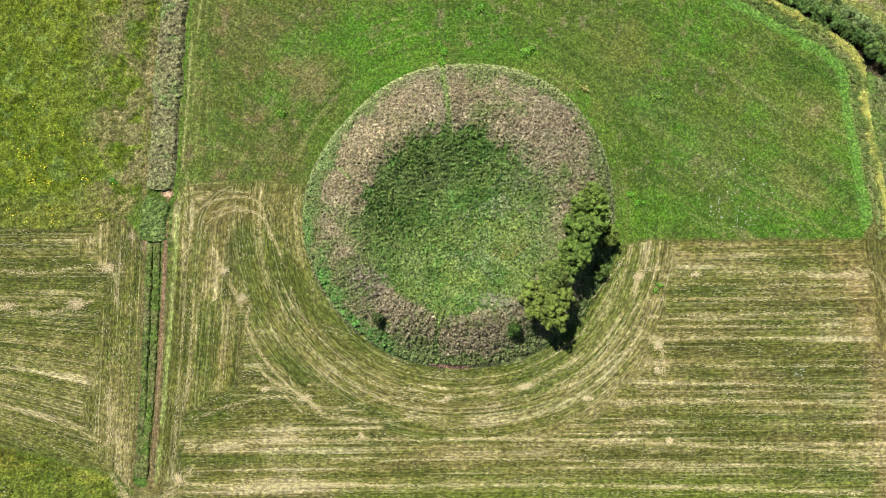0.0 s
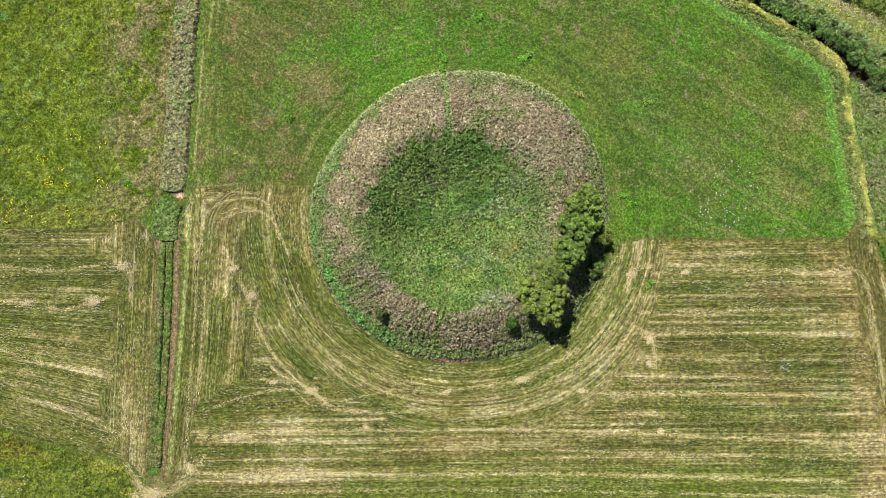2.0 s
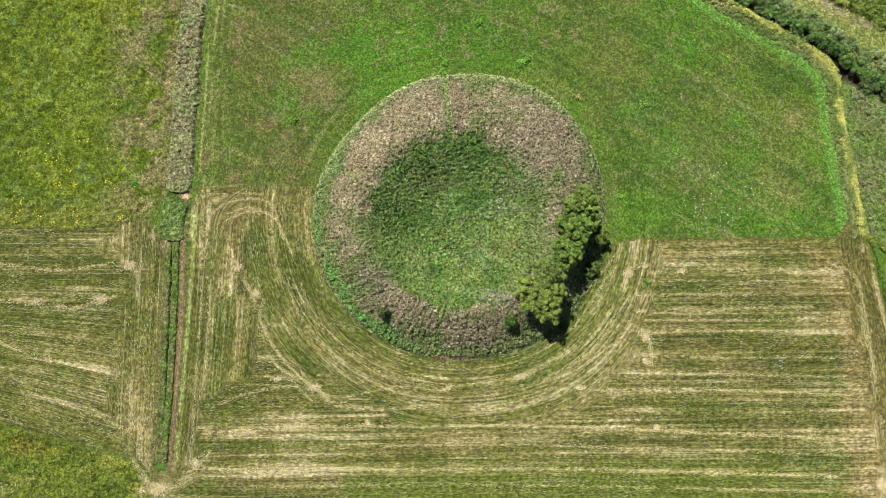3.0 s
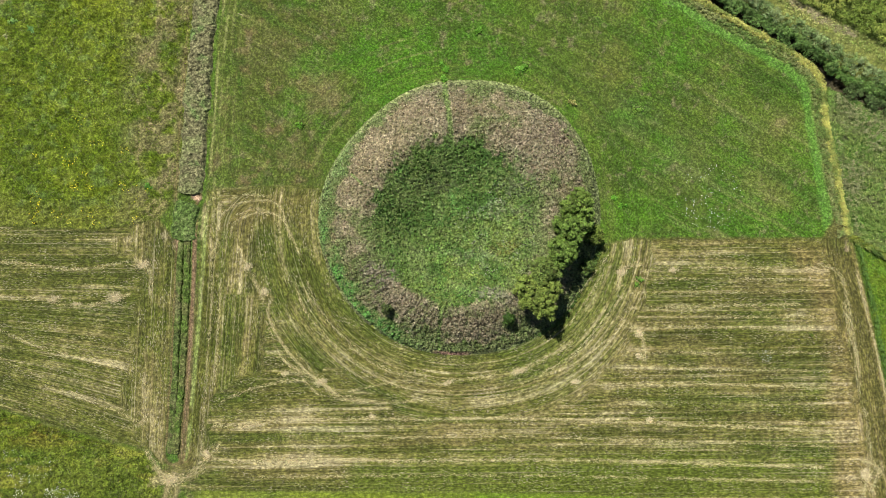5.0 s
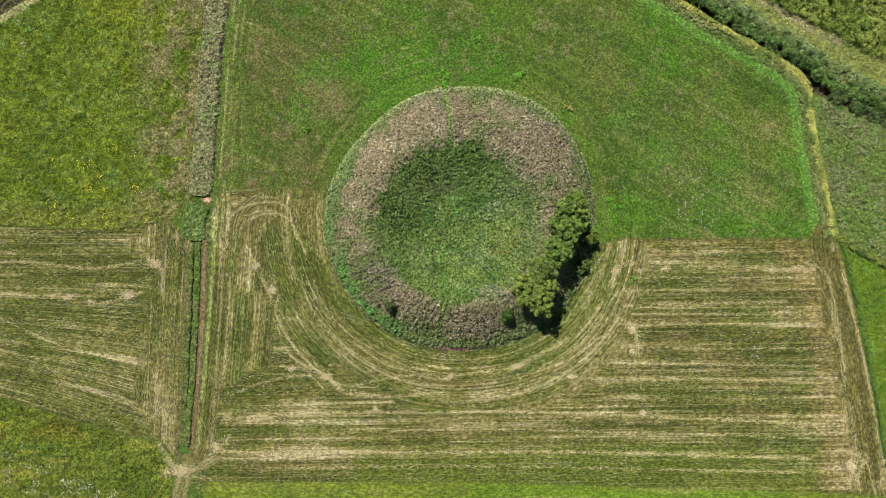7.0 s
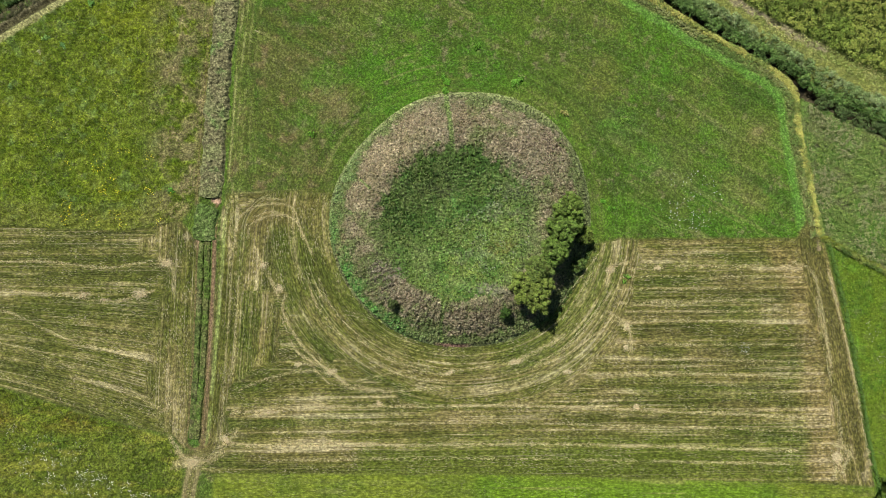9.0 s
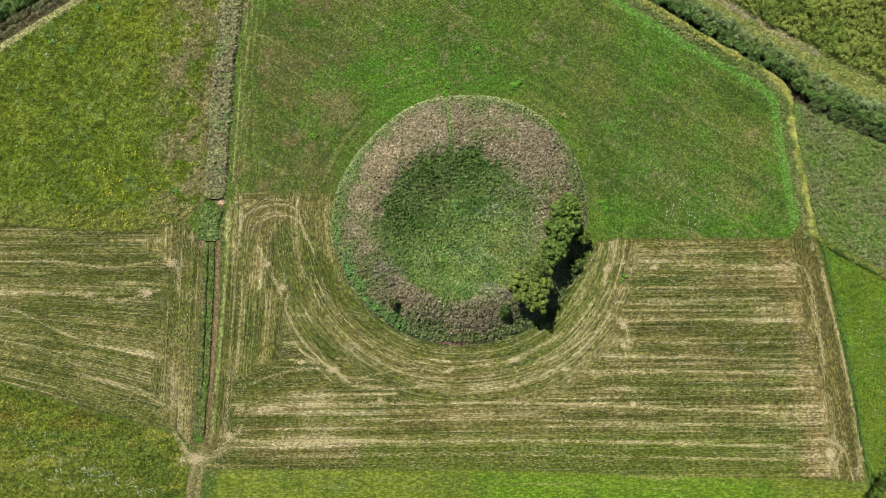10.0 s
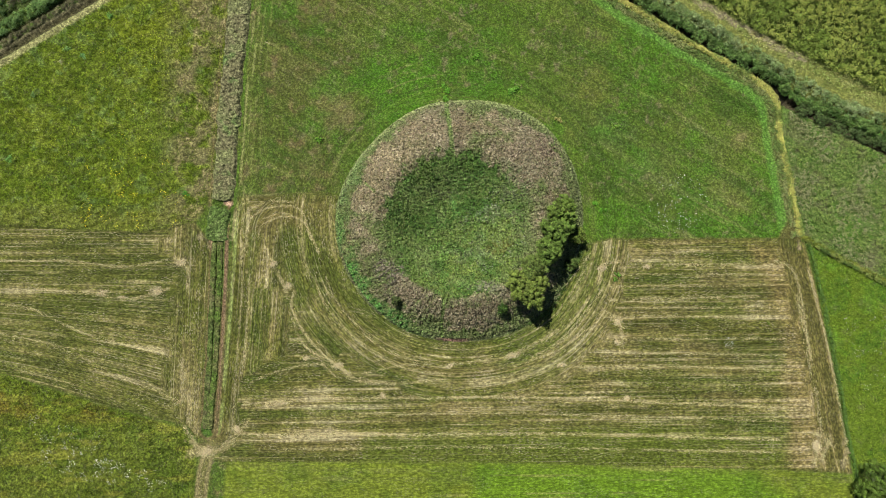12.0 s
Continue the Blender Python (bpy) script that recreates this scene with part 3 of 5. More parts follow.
    for corners, colour, amount in (
            ([(48.54, -4.16), (56.48, -4.15), (61.05, -10.21), (64.88, -40.99), (55.54, -40.98), (53.62, -15.79)], (166, 142, 98), 0.85),
            ([(22.06, -4.19), (26.47, -3.45), (25.04, -13.03), (19.91, -19.68), (11.81, -23.39), (5.91, -23.40), (11.80, -18.95), (17.67, -13.04)], (178, 170, 118), 0.55),
            ([(-33.87, 3.83), (-20.63, 3.84), (-19.16, -6.45), (-23.58, -1.31), (-33.14, -1.32)], (152, 132, 88), 0.7),
            ([(-37.61, -38.05), (3.34, -38.11), (3.34, -41.47), (-37.62, -41.41)], (112, 118, 54), 0.6), ([(-15.28, -35.28), (27.56, -33.47), (54.59, -34.44), (54.61, -41.91), (-15.29, -41.81)], (122, 142, 50), 0.95)):
        patch = inside(wx, wy, corners, 1.5) * hay * amount
        s.straw += np.where(s.straw > 0, (0.12 if colour[0] > 130 else -0.26) * patch, 0)
        s.lay(patch * (0.35 + small), srgb(*colour))

    # single pale swaths left by the mower
    def swath(points, width, amount, colour=(200, 188, 140), broken=0.5, seed=201):
        d, run = off_line(wx * 0.3 + x * 0.7, wy * 0.3 + y * 0.7, curve(points))
        gaps = step(broken - 0.14, broken + 0.16, vnoise(run, d, (2.6, 0.5), seed) * 0.5 + vnoise(run, d, (0.55, 0.22), seed + 1) * 0.5)
        s.lay(step(0.12 + width * 0.55, 0.05 + width * 0.15, np.abs(d)) * gaps * amount * 0.85, srgb(*colour))
        s.straw += np.where(s.straw > 0, 0.25 * amount * step(width, width * 0.2, np.abs(d)) * gaps, 0)

    for k, (points, width, amount, broken) in enumerate(SWATHS):
        swath(points, width, amount, broken=broken, seed=201 + 3 * k)

    # greener stubble close round the mound
    moss = hay * step(23.4, 20.8, rr + 1.0 * (mid - 0.5)) * step(0.5, -3, y - 6 + 0.3 * x)
    s.straw -= np.where(s.straw > 0, 0.20 * moss, 0)
    s.lay(moss * 0.5, srgb(94, 116, 46))
    s.straw = np.where(s.straw != 0, np.clip(s.straw, 0.1, 1), 0)

    foot = hay * step(26.4, 25.0, rr + 1.2 * (mid - 0.5)) * step(0.2, 0.45, turn) * step(1.75, 1.5, turn) * (1 - 0.75 * step(0.5, 0.75, fr))
    s.lay(foot * 0.75, srgb(98, 124, 44))
    s.straw -= np.where(s.straw > 0, 0.15 * foot, 0)
    # rings left by turning wheels
    for (cx, cy), rad in (((-13.88, -30.25), 2.6), ((50.40, -35.37), 4.2), ((-29.99, 32.33), 3.4), ((-21.79, -32.48), 4.0)):
        ring = np.abs(np.hypot(x - cx, y - cy) - rad)
        s.lay(step(0.25, 0.05, ring) * 0.45 * step(0.35, 0.6, mid), srgb(170, 162, 110))

    # lower green strip
    low = inside(x, y + 0.6 * (mid - 0.5), [(-37.62, -39.73), (4.27, -39.97), (53.68, -41.26), (65.63, -41.74), (67.76, -66.27), (-39.56, -66.07)], 0.4)
    f2, b2 = stripes(x, y, 161)
    s.u, s.v = np.where(low > 0.5, x * GRAIN, s.u), np.where(low > 0.5, y, s.v)
    s.lay(low, srgb(126, 142, 50))
    s.lay(low * step(0.5, 0.7, f2 * 0.6 + b2 * 0.4) * 0.7, srgb(128, 140, 62))
    s.vary = np.where(low > 0.5, 0.6, s.vary)
    s.lay(low * inside(wx, wy, [(3.34, -39.97), (49.01, -41.16), (64.91, -53.15), (3.33, -53.05)], 2.0) * 0.75, srgb(108, 148, 36))
    s.lay(low * thin_lines(x, y, 487) * 0.6, srgb(158, 160, 92))
    s.lay(low * step(0.5, 0.7, mid) * 0.35, srgb(72, 106, 34))

    # flower meadow on the other side of the bank
    meadow = inside(wx * 0.3 + x * 0.7, wy * 0.3 + y * 0.7, [(-157.89, -0.74), (-156.96, 91.39), (-39.08, 91.49), (-36.93, 36.22), (-39.34, 4.27), (-42.60, -0.37), (-52.35, -1.94), (-65.33, -1.18), (-74.60, -0.62)], 0.4)
    s.u, s.v = np.where(meadow > 0.5, x, s.u), np.where(meadow > 0.5, y, s.v)
    s.lay(meadow, srgb(98, 118, 30))
    s.lay(meadow * step(0.5, 0.68, big) * 0.8, srgb(120, 134, 36))
    s.lay(meadow * step(0.52, 0.66, mid) * 0.6, srgb(78, 104, 30))
    s.lay(meadow * step(0.60, 0.80, small) * 0.6, srgb(70, 94, 28))
    s.lay(meadow * step(0.40, 0.20, small) * 0.5, srgb(140, 150, 60))
    s.lay(meadow * step(0.48, 0.60, fbm(x, y, 5.5, 491)) * 0.38, srgb(82, 104, 28))
    s.lay(meadow * step(0.55, 0.66, fbm(x, y, 3.0, 495)) * 0.38, srgb(132, 148, 56))
    s.lay(meadow * step(0.62, 0.70, fbm(x, y, 1.6, 497)) * 0.38, srgb(120, 148, 84))
    edge = meadow * step(-51.0, -44.0, x - 0.06 * y)
    s.lay(edge * step(0.36, 0.58, fbm(x, y, 2.4, 171)) * 0.8, srgb(138, 130, 92))
    s.lay(edge * step(0.5, 0.62, fbm(x, y, 1.0, 173)) * 0.5, srgb(84, 96, 46))
    s.lay(edge * step(0.62, 0.74, fbm(x, y, 1.5, 175)) * 0.6, srgb(172, 158, 118))
    s.lay(meadow * step((-74.57, 3.83)[1], (-74.59, 0.59)[1], y + 1.5 * (mid - 0.5)) * 0.45, srgb(128, 130, 66))
    s.vary = np.where(meadow > 0.5, 0.8, s.vary)
    rough = np.where(meadow > 0.5, 0.34, rough)

    # mown field on the other side of the ditch
    hay2 = inside(x, y + 0.5 * (mid - 0.5), [(-120.90, -0.58), (-74.60, -0.62), (-65.33, -1.18), (-52.35, -1.94), (-42.60, -0.37), (-40.11, -3.62), (-41.29, -23.14), (-42.07, -36.18), (-44.11, -33.57), (-53.39, -31.50), (-65.45, -27.76), (-74.72, -24.96), (-121.02, -15.61)], 0.3)
    bend = y + 0.34 * (x + 45) * step(-6, -30, y)
    fa, ba = stripes(x, bend - 0.0, 181)
    fb, bb = stripes(y, x - 0.05 * y, 191)
    sidew = step(-47.5, -44.0, x - 0.05 * y + 2.5 * (mid - 0.5) + 7 * (fbm(x, y, 6.0, 163, 3) - 0.5))
    fine2, broad2 = fa * (1 - sidew) + fb * sidew, ba * (1 - sidew) + bb * sidew
    straw2 = -0.03 + 0.42 * fine2 + 0.32 * broad2 + 0.2 * (fbm(x, y, 1.7, 149) - 0.5) + 0.4 * (fbm(x, y, 6.0, 145) - 0.5) + 0.15 * (small - 0.5) + 0.07
    straw2 = 0.44 + 1.4 * (straw2 - 0.44)
    s.u = np.where(hay2 > 0.5, np.where(sidew > 0.5, y, x) * GRAIN, s.u)
    s.v = np.where(hay2 > 0.5, np.where(sidew > 0.5, x - 0.05 * y, bend), s.v)
    s.fleck += hay2 * 0.55
    s.vary = np.where(hay2 > 0.5, 0.74, s.vary)
    s.straw = np.where(hay2 > 0.5, np.clip(straw2, 0.1, 1), s.straw)
    s.lay(hay2, srgb(106, 112, 52))
    s.lay(hay2 * step(0.50, 0.28, straw2) * 0.5, srgb(74, 88, 34))
    s.lay(hay2 * step(0.48, 0.72, straw2) * 0.5, srgb(142, 136, 84))
    s.lay(hay2 * step(0.64, 0.86, straw2) * 0.6, srgb(180, 170, 122))
    lines = thin_lines(s.u / GRAIN, s.v, 471)
    s.lay(hay2 * lines * 0.8, srgb(200, 192, 138))
    s.straw += np.where(hay2 > 0.5, 0.3 * lines, 0)
    s.lay(hay2 * thin_lines(s.u / GRAIN, s.v, 477) * 0.55, srgb(70, 86, 30))
    s.lay(hay2 * step(0.60, 0.72, fbm(x, y, 1.6, 519)) * 0.6, srgb(78, 82, 38))
    s.lay(hay2 * step(0.50, 0.66, fbm(x, y, 5.0, 481)) * 0.6, srgb(96, 112, 40))
    s.lay(hay2 * sidew * step(0.4, 0.65, fbm(x, y, (1.2, 3.0), 195)) * 0.6, srgb(146, 132, 92))
    for k, (points, width, amount, broken) in enumerate(SIDE_SWATHS):
        swath(points, width, amount, broken=broken, seed=301 + 3 * k)

    # lower-left meadow
    tuft = inside(x + 0.8 * (mid - 0.5), y + 0.8 * (mid - 0.5), [(-158.04, -15.58), (-74.72, -25.15), (-65.45, -27.95), (-53.39, -31.69), (-44.85, -33.94), (-42.73, -38.04), (-43.13, -75.42), (-158.65, -75.18)], 0.3)
    s.u, s.v = np.where(tuft > 0.5, x, s.u), np.where(tuft > 0.5, y, s.v)
    s.lay(tuft, srgb(104, 120, 38))
    s.lay(tuft * step(0.5, 0.7, mid) * 0.7, srgb(76, 104, 34))
    s.lay(tuft * step(0.45, 0.65, big) * 0.5, srgb(112, 124, 50))
    s.lay(tuft * step(6, 2, np.abs(y - (-74.74, -28.68)[1])) * step(0.45, 0.62, mid) * 0.7, srgb(126, 110, 44))
    s.lay(tuft * step(0.6, 0.8, small) * 0.6, srgb(66, 90, 28))
    s.lay(tuft * step(0.50, 0.62, fbm(x, y, (5.0, 2.0), 499)) * 0.6, srgb(78, 96, 26))
    s.lay(tuft * step(0.55, 0.66, fbm(x, y, (4.0, 1.2), 503)) * 0.6, srgb(138, 140, 58))
    s.vary = np.where(tuft > 0.5, 0.9, s.vary)
    rough = np.where(tuft > 0.5, 0.36, rough)

    # ditch, its green growth and the bare soil beside it
    d, run = off_line(x, y, DITCH)
    near = np.abs(d)
    wob = 0.25 * (vnoise(run, d * 0, (1.1, 1.0), 401) - 0.5)
    s.lay(step(1.75, 1.3, near + wob), srgb(122, 112, 74))
    s.lay(step(1.15, 0.9, near + wob) * 0.95, srgb(84, 120, 48))
    s.lay(step(0.35, 0.12, near + 2 * wob) * 0.75 * step(-2, 4, y + 20), srgb(128, 116, 84))
    e, erun = off_line(x, y, BANK_EDGE)
    s.lay(step(0.36, 0.16, np.abs(e + 0.55) + 0.3 * (small - 0.5)) * 0.7, srgb(116, 94, 70))
    s.lay(step(0.45, 0.15, np.abs(e - 0.75)) * 0.75 * step(0.15, 0.45, vnoise(erun, e, (3.0, 0.5), 405)), srgb(146, 164, 92))
    s.straw = np.where(np.abs(e - 0.75) < 0.5, 0, s.straw)
    s.fleck = np.where(np.abs(e - 0.75) < 0.5, 0.3, s.fleck)
    s.lay(step(0.4, 0.15, np.abs(d - 1.45)) * 0.75, srgb(150, 124, 100))
    s.z -= 0.35 * step(1.3, 0.5, near)
    rough = np.where(near < 1.2, 0.14, rough)

    # long lines beside the bank
    bd, brun = off_line(x, y, BANK)
    for at, wide, colour, amount in ((2.1, 0.4, (90, 124, 42), 0.85), (2.7, 0.22, (160, 164, 104), 0.75), (3.4, 0.24, (152, 158, 98), 0.7), (4.3, 0.24, (140, 148, 86), 0.6), (5.4, 0.3, (134, 140, 80), 0.4), (-2.1, 0.4, (134, 122, 84), 0.6), (-3.0, 0.25, (98, 112, 50), 0.6)):
        s.lay(step(wide, wide * 0.3, np.abs(bd - at)) * amount * step(0.2, 0.55, vnoise(brun, bd, (3.0, 0.5), 411)), srgb(*colour))

    # verge, stream, far bank and the rough field
    vd, vrun = off_line(x, y, VERGE, 8)
    vw = 0.5 * (vnoise(vrun, vd, (1.5, 1.0), 421) - 0.5)
    marsh = inside(x, y, [(53.99, 19.71), (61.91, 15.63), (71.04, 11.35), (83.35, 6.51), (83.45, -17.69), (71.12, -10.59), (63.84, -6.68), (57.68, -3.32), (55.43, 4.67), (53.54, 13.03)], 0.5)
    s.u, s.v = np.where(marsh > 0.5, x, s.u), np.where(marsh > 0.5, y, s.v)
    s.lay(marsh, srgb(104, 132, 64))
    s.lay(marsh * step(0.5, 0.66, mid) * 0.8, srgb(112, 120, 76))
    s.lay(marsh * step(0.56, 0.72, fbm(x, y, 2.2, 431)) * 0.6, srgb(118, 112, 88))
    s.lay(marsh * step(0.50, 0.32, fbm(x, y, 5.0, 433)) * 0.6, srgb(92, 138, 48))
    rough = np.where(marsh > 0.5, 0.40, rough)
    beyond = inside(x, y, [(19.60, 41.76), (28.42, 36.21), (36.78, 30.84), (45.15, 25.28), (50.27, 22.50), (53.99, 19.71), (61.91, 15.63), (71.04, 11.35), (83.35, 6.51), (167.62, -28.98), (166.24, 119.24), (-27.93, 119.00), (-28.06, 68.51)], 0.5)
    s.u, s.v = np.where(beyond > 0.5, x, s.u), np.where(beyond > 0.5, y, s.v)
    s.lay(beyond, srgb(138, 146, 78))
    s.lay(beyond * step(0.5, 0.7, mid) * 0.6, srgb(136, 144, 84))
    s.lay(beyond * step(0.55, 0.75, small) * 0.5, srgb(92, 112, 48))
    rough = np.where(beyond > 0.5, 0.15, rough)
    td, trun = off_line(x, y, TRACK)
    s.lay(step(0.8, 0.35, np.abs(td) + 1.6 * (small - 0.5)) * 0.75, srgb(164, 150, 130))
    s.lay(beyond * inside(x, y, [(33.05, 41.76), (41.97, 35.84), (49.60, 31.02), (56.30, 27.68), (63.00, 24.16), (71.01, 20.45), (83.31, 14.87), (83.06, 73.16), (18.20, 73.13)], 0.2), srgb(84, 100, 40))
    s.lay(step(1.5, 0.9, np.abs(vd + 0.9) + vw) * 0.9, srgb(120, 130, 74))
    s.lay(step(1.0, 0.4, np.abs(vd + 2.3) + 1.2 * vw) * 0.8, srgb(104, 152, 62))
    rough = np.where((np.abs(vd + 0.6) < 1.6), 0.16, rough)
    sd, srun = off_line(x, y, STREAM, 8)
    wet = step(1.15, 0.7, np.abs(sd))
    s.lay(step(1.4, 0.9, np.abs(sd)), srgb(84, 78, 58))
    s.z -= 1.0 * wet

    # bright field past the fence line
    lush = inside(x, y, [(57.87, -3.88), (60.04, -13.00), (62.40, -24.19), (64.49, -36.32), (66.00, -42.87), (70.57, -66.27), (158.58, -66.44), (158.50, -57.05), (83.45, -17.69), (71.12, -10.59), (63.84, -6.68)], 0.25)
    s.u, s.v = np.where(lush > 0.5, x, s.u), np.where(lush > 0.5, y, s.v)
    s.lay(lush, srgb(104, 130, 38))
    s.lay(lush * step(0.5, 0.7, mid) * 0.7, srgb(104, 146, 46))
    s.lay(lush * step(0.5, 0.66, fbm(x, y, 3.0, 441)) * 0.5, srgb(72, 116, 36))
    s.lay(lush * step(0.62, 0.78, fbm(x, y, 2.0, 447)) * 0.6, srgb(120, 128, 78))
    rough = np.where(lush > 0.5, 0.10, rough)
    fd, frun = off_line(x, y, FENCE_LINE)
    s.fleck -= 0.4 * step(2.6, 1.6, np.abs(fd + 2.4)) * (s.straw > 0)
    s.straw -= np.where(s.straw > 0, 0.30 * step(2.2, 1.4, np.abs(fd + 2.4) + 0.8 * (small - 0.5)), 0)
    s.straw = np.where(s.straw != 0, np.clip(s.straw, 0.1, 1), 0)
    s.lay(step(0.7, 0.3, np.abs(fd - 0.5)) * 0.7, srgb(86, 112, 44))
    s.lay(step(2.2, 1.4, np.abs(fd + 2.4) + 0.8 * (small - 0.5)) * step(-41.4, -40.4, y) * 0.85, srgb(112, 104, 62))
    cd, crun = off_line(x, y, CROSS_LINE)
    s.lay(step(0.45, 0.2, np.abs(cd)) * 0.85, srgb(74, 88, 34))
    s.lay(step(0.45, 0.2, np.abs(cd - 0.5)) * 0.6, srgb(140, 146, 52))

    # far corner beyond the meadow
    wd, wrun = off_line(x, y, FAR_EDGE, 30)
    far = (wd > 0.1) & (np.abs(wd) < 30)
    s.u, s.v = np.where(far, x, s.u), np.where(far, y, s.v)
    s.lay(far * 1.0, srgb(98, 122, 56))
    s.lay(far * step(0.5, 0.65, mid) * 0.6, srgb(80, 106, 46))
    for at, wide, colour in ((-0.1, 0.7, (178, 176, 124)), (0.95, 0.45, (88, 78, 60)), (1.55, 0.35, (142, 132, 104)), (3.3, 0.4, (70, 66, 46)), (6.1, 0.4, (70, 84, 42))):
        s.lay(step(wide + 0.2, wide * 0.5, np.abs(wd - at) + vw) * 0.85, srgb(*colour))
    s.z -= 0.45 * step(0.6, 0.2, np.abs(wd - 0.95)) + 0.3 * step(0.5, 0.2, np.abs(wd - 3.3))
    rough = np.where(far, 0.2, rough)

    ld, lrun = off_line(x, y, curve([(-40.40, -38.04), (-41.53, -42.71), (-42.31, -52.97)]))
    s.lay(step(1.3, 0.8, np.abs(ld) + 0.4 * (small - 0.5)) * 0.75, srgb(128, 124, 76))
    s.lay(step(0.45, 0.15, np.abs(np.abs(ld) - 0.7)) * 0.6, srgb(168, 156, 116))

    # bare and littered spots
    for (px, py), rx, ry, colour, amount in (
            ((-36.96, 2.87), 0.9, 0.45, (206, 172, 146), 1.0), ((56.56, -3.88), 0.55, 0.8, (212, 186, 160), 0.95), ((64.45, -38.9), 0.8, 2.3, (214, 196, 158), 0.9),
            ((-48.87, -11.65), 1.1, 0.7, (200, 186, 158), 0.8), ((-39.93, -3.98), 0.5, 0.9, (176, 150, 122), 0.8), ((-41.62, -2.65), 0.6, 0.5, (196, 180, 148), 0.7), ((47.03, 13.96), 0.7, 0.7, (150, 140, 100), 0.5),
            ((-40.87, -37.76), 3.0, 1.5, (178, 168, 122), 0.8), ((-35.74, -35.07), 2.6, 2.4, (166, 156, 108), 0.6), ((-44.27, -27.79), 1.9, 4.0, (160, 148, 108), 0.6), ((-24.35, -22.55), 0.9, 0.4, (206, 196, 150), 0.8), ((-57.87, -11.66), 1.2, 0.35, (206, 192, 150), 0.8), ((-44.95, -6.85), 1.3, 0.9, (186, 166, 130), 0.55)):
        q = np.hypot((wx * 0.5 + x * 0.5 - px) / rx, (wy * 0.5 + y * 0.5 - py) / ry)
        s.lay(step(1.1, 0.5, q + 2.4 * (small - 0.5)) * amount, srgb(*colour))
    d0 = np.hypot(x, y + 5)
    plain = step(70, 140, d0)
    s.lay(plain * 0.8, srgb(96, 118, 50))
    tall = fbm(x, y, 0.85, 501, 3) - 0.35 + 0.5 * (fbm(x, y, 0.40, 511, 2) - 0.5)
    s.z += rough * tall * 2.2 * (1 - plain)
    s.z += 0.35 * (fbm(x, y, 22.0, 521) - 0.5) * (1 - plain)
    h, q, _, _ = mound_height(x, y)
    s.z -= 0.5 * step(0.985, 0.9, q)
    s.c[..., 2] *= 0.92
    ob = new("ground", grid_mesh("ground", s))
    ob.data.materials.append(TURF)
    return tagged(ob, "green pasture and straw-coloured mown hay fields with mowing stripes", "field", kind="structure")


ground = build_ground()


# ---- the mound ----
def hollow_green(x, y, small):
    """1 where the green growth of the hollow stands, 0 on the dry flanks."""
    mid = fbm(x, y, 3.6, 601)
    rim = np.hypot(x + 2.2 * (mid - 0.5) - 0.5, y + 2.2 * (mid - 0.5) + 1.0)
    deg = np.degrees(np.arctan2(y - MOUND[1], x - MOUND[0])) % 360
    east = step(75, 40, np.minimum(deg, 360 - deg))
    return step(12.5 + 1.1 * east, 10.5 - 2.0 * east, rim + 3.2 * (small - 0.5))


def mound_cover(x, y):
    """How dry the growth on the mound is, and how mauve-brown with seeding grass, by place."""
    h, q, a, r = mound_height(x, y)
    deg = np.degrees(a) % 360
    turns = (0, 22, 32, 52, 62, 80, 88, 105, 115, 150, 165, 185, 195, 215, 225, 245, 255, 300, 315, 360)
    dry = np.interp(deg, turns, (.30, .40, .80, .85, .50, .45, .80, .85, .98, .95, .70, .60, .50, .30, .55, .60, .60, .58, .45, .30))
    mauve = np.interp(deg, turns, (.3, .4, .8, .8, .3, .3, .75, .75, .25, .10, .20, .35, .3, .4, .9, .9, .8, .8, .5, .3))
    dry = dry + 1.1 * (fbm(x, y, 2.4, 631) - 0.5) + 0.5 * (fbm(x, y, 0.8, 635, 2) - 0.5)
    north = step(55, 75, deg) * step(125, 108, deg)
    west = step(120, 150, deg) * step(275, 245, deg)
    foot = step(0.86, 0.95, q + 0.03 * west + 0.24 * (fbm(x, y, 1.8, 637) - 0.5))
    dry = np.clip(dry, 0, 1) * (1 - foot * (1 - 0.7 * north))
    return step(0.25, 0.75, dry), np.clip(mauve + 0.9 * (fbm(x, y, 3.0, 641) - 0.5), 0, 1), foot


HOLLOW_PATCHES = (
    ((-0.07, 2.17), 0.8, 2.4, (96, 146, 66), 0.7), ((6.19, 1.06), 3.0, 1.6, (128, 140, 102), 0.5), ((3.41, -5.23), 3.0, 1.6, (122, 138, 94), 0.5),
    ((7.48, -4.03), 1.9, 0.9, (128, 118, 58), 0.5), ((-3.2, 4.6), 3.2, 1.2, (96, 100, 66), 0.6), ((9.6, 4.6), 3.0, 3.2, (128, 138, 96), 0.55), ((11.4, -1.5), 2.2, 4.0, (128, 132, 88), 0.5))
FLANK_PATCHES = (
    ((-10.43, -8.32), 2.6, 2.2, (132, 122, 106), 0.75), ((-5.66, -11.9), 4.0, 1.6, (136, 124, 100), 0.55), ((3.49, -13.76), 6.0, 1.4, (134, 120, 96), 0.55),
    ((5.52, -10.47), 3.0, 1.2, (140, 134, 112), 0.6), ((14.74, 11.36), 3.0, 2.6, (142, 126, 104), 0.7), ((9.0, 11.0), 3.2, 2.0, (146, 132, 108), 0.5),
    ((-17.48, -3.51), 1.1, 3.0, (146, 128, 96), 0.6), ((0.8, 15.2), 3.2, 2.6, (128, 112, 84), 0.55), ((-5.5, 15.0), 4.0, 2.2, (146, 130, 100), 0.5), ((-11.5, 9.5), 2.4, 3.6, (176, 162, 126), 0.6))


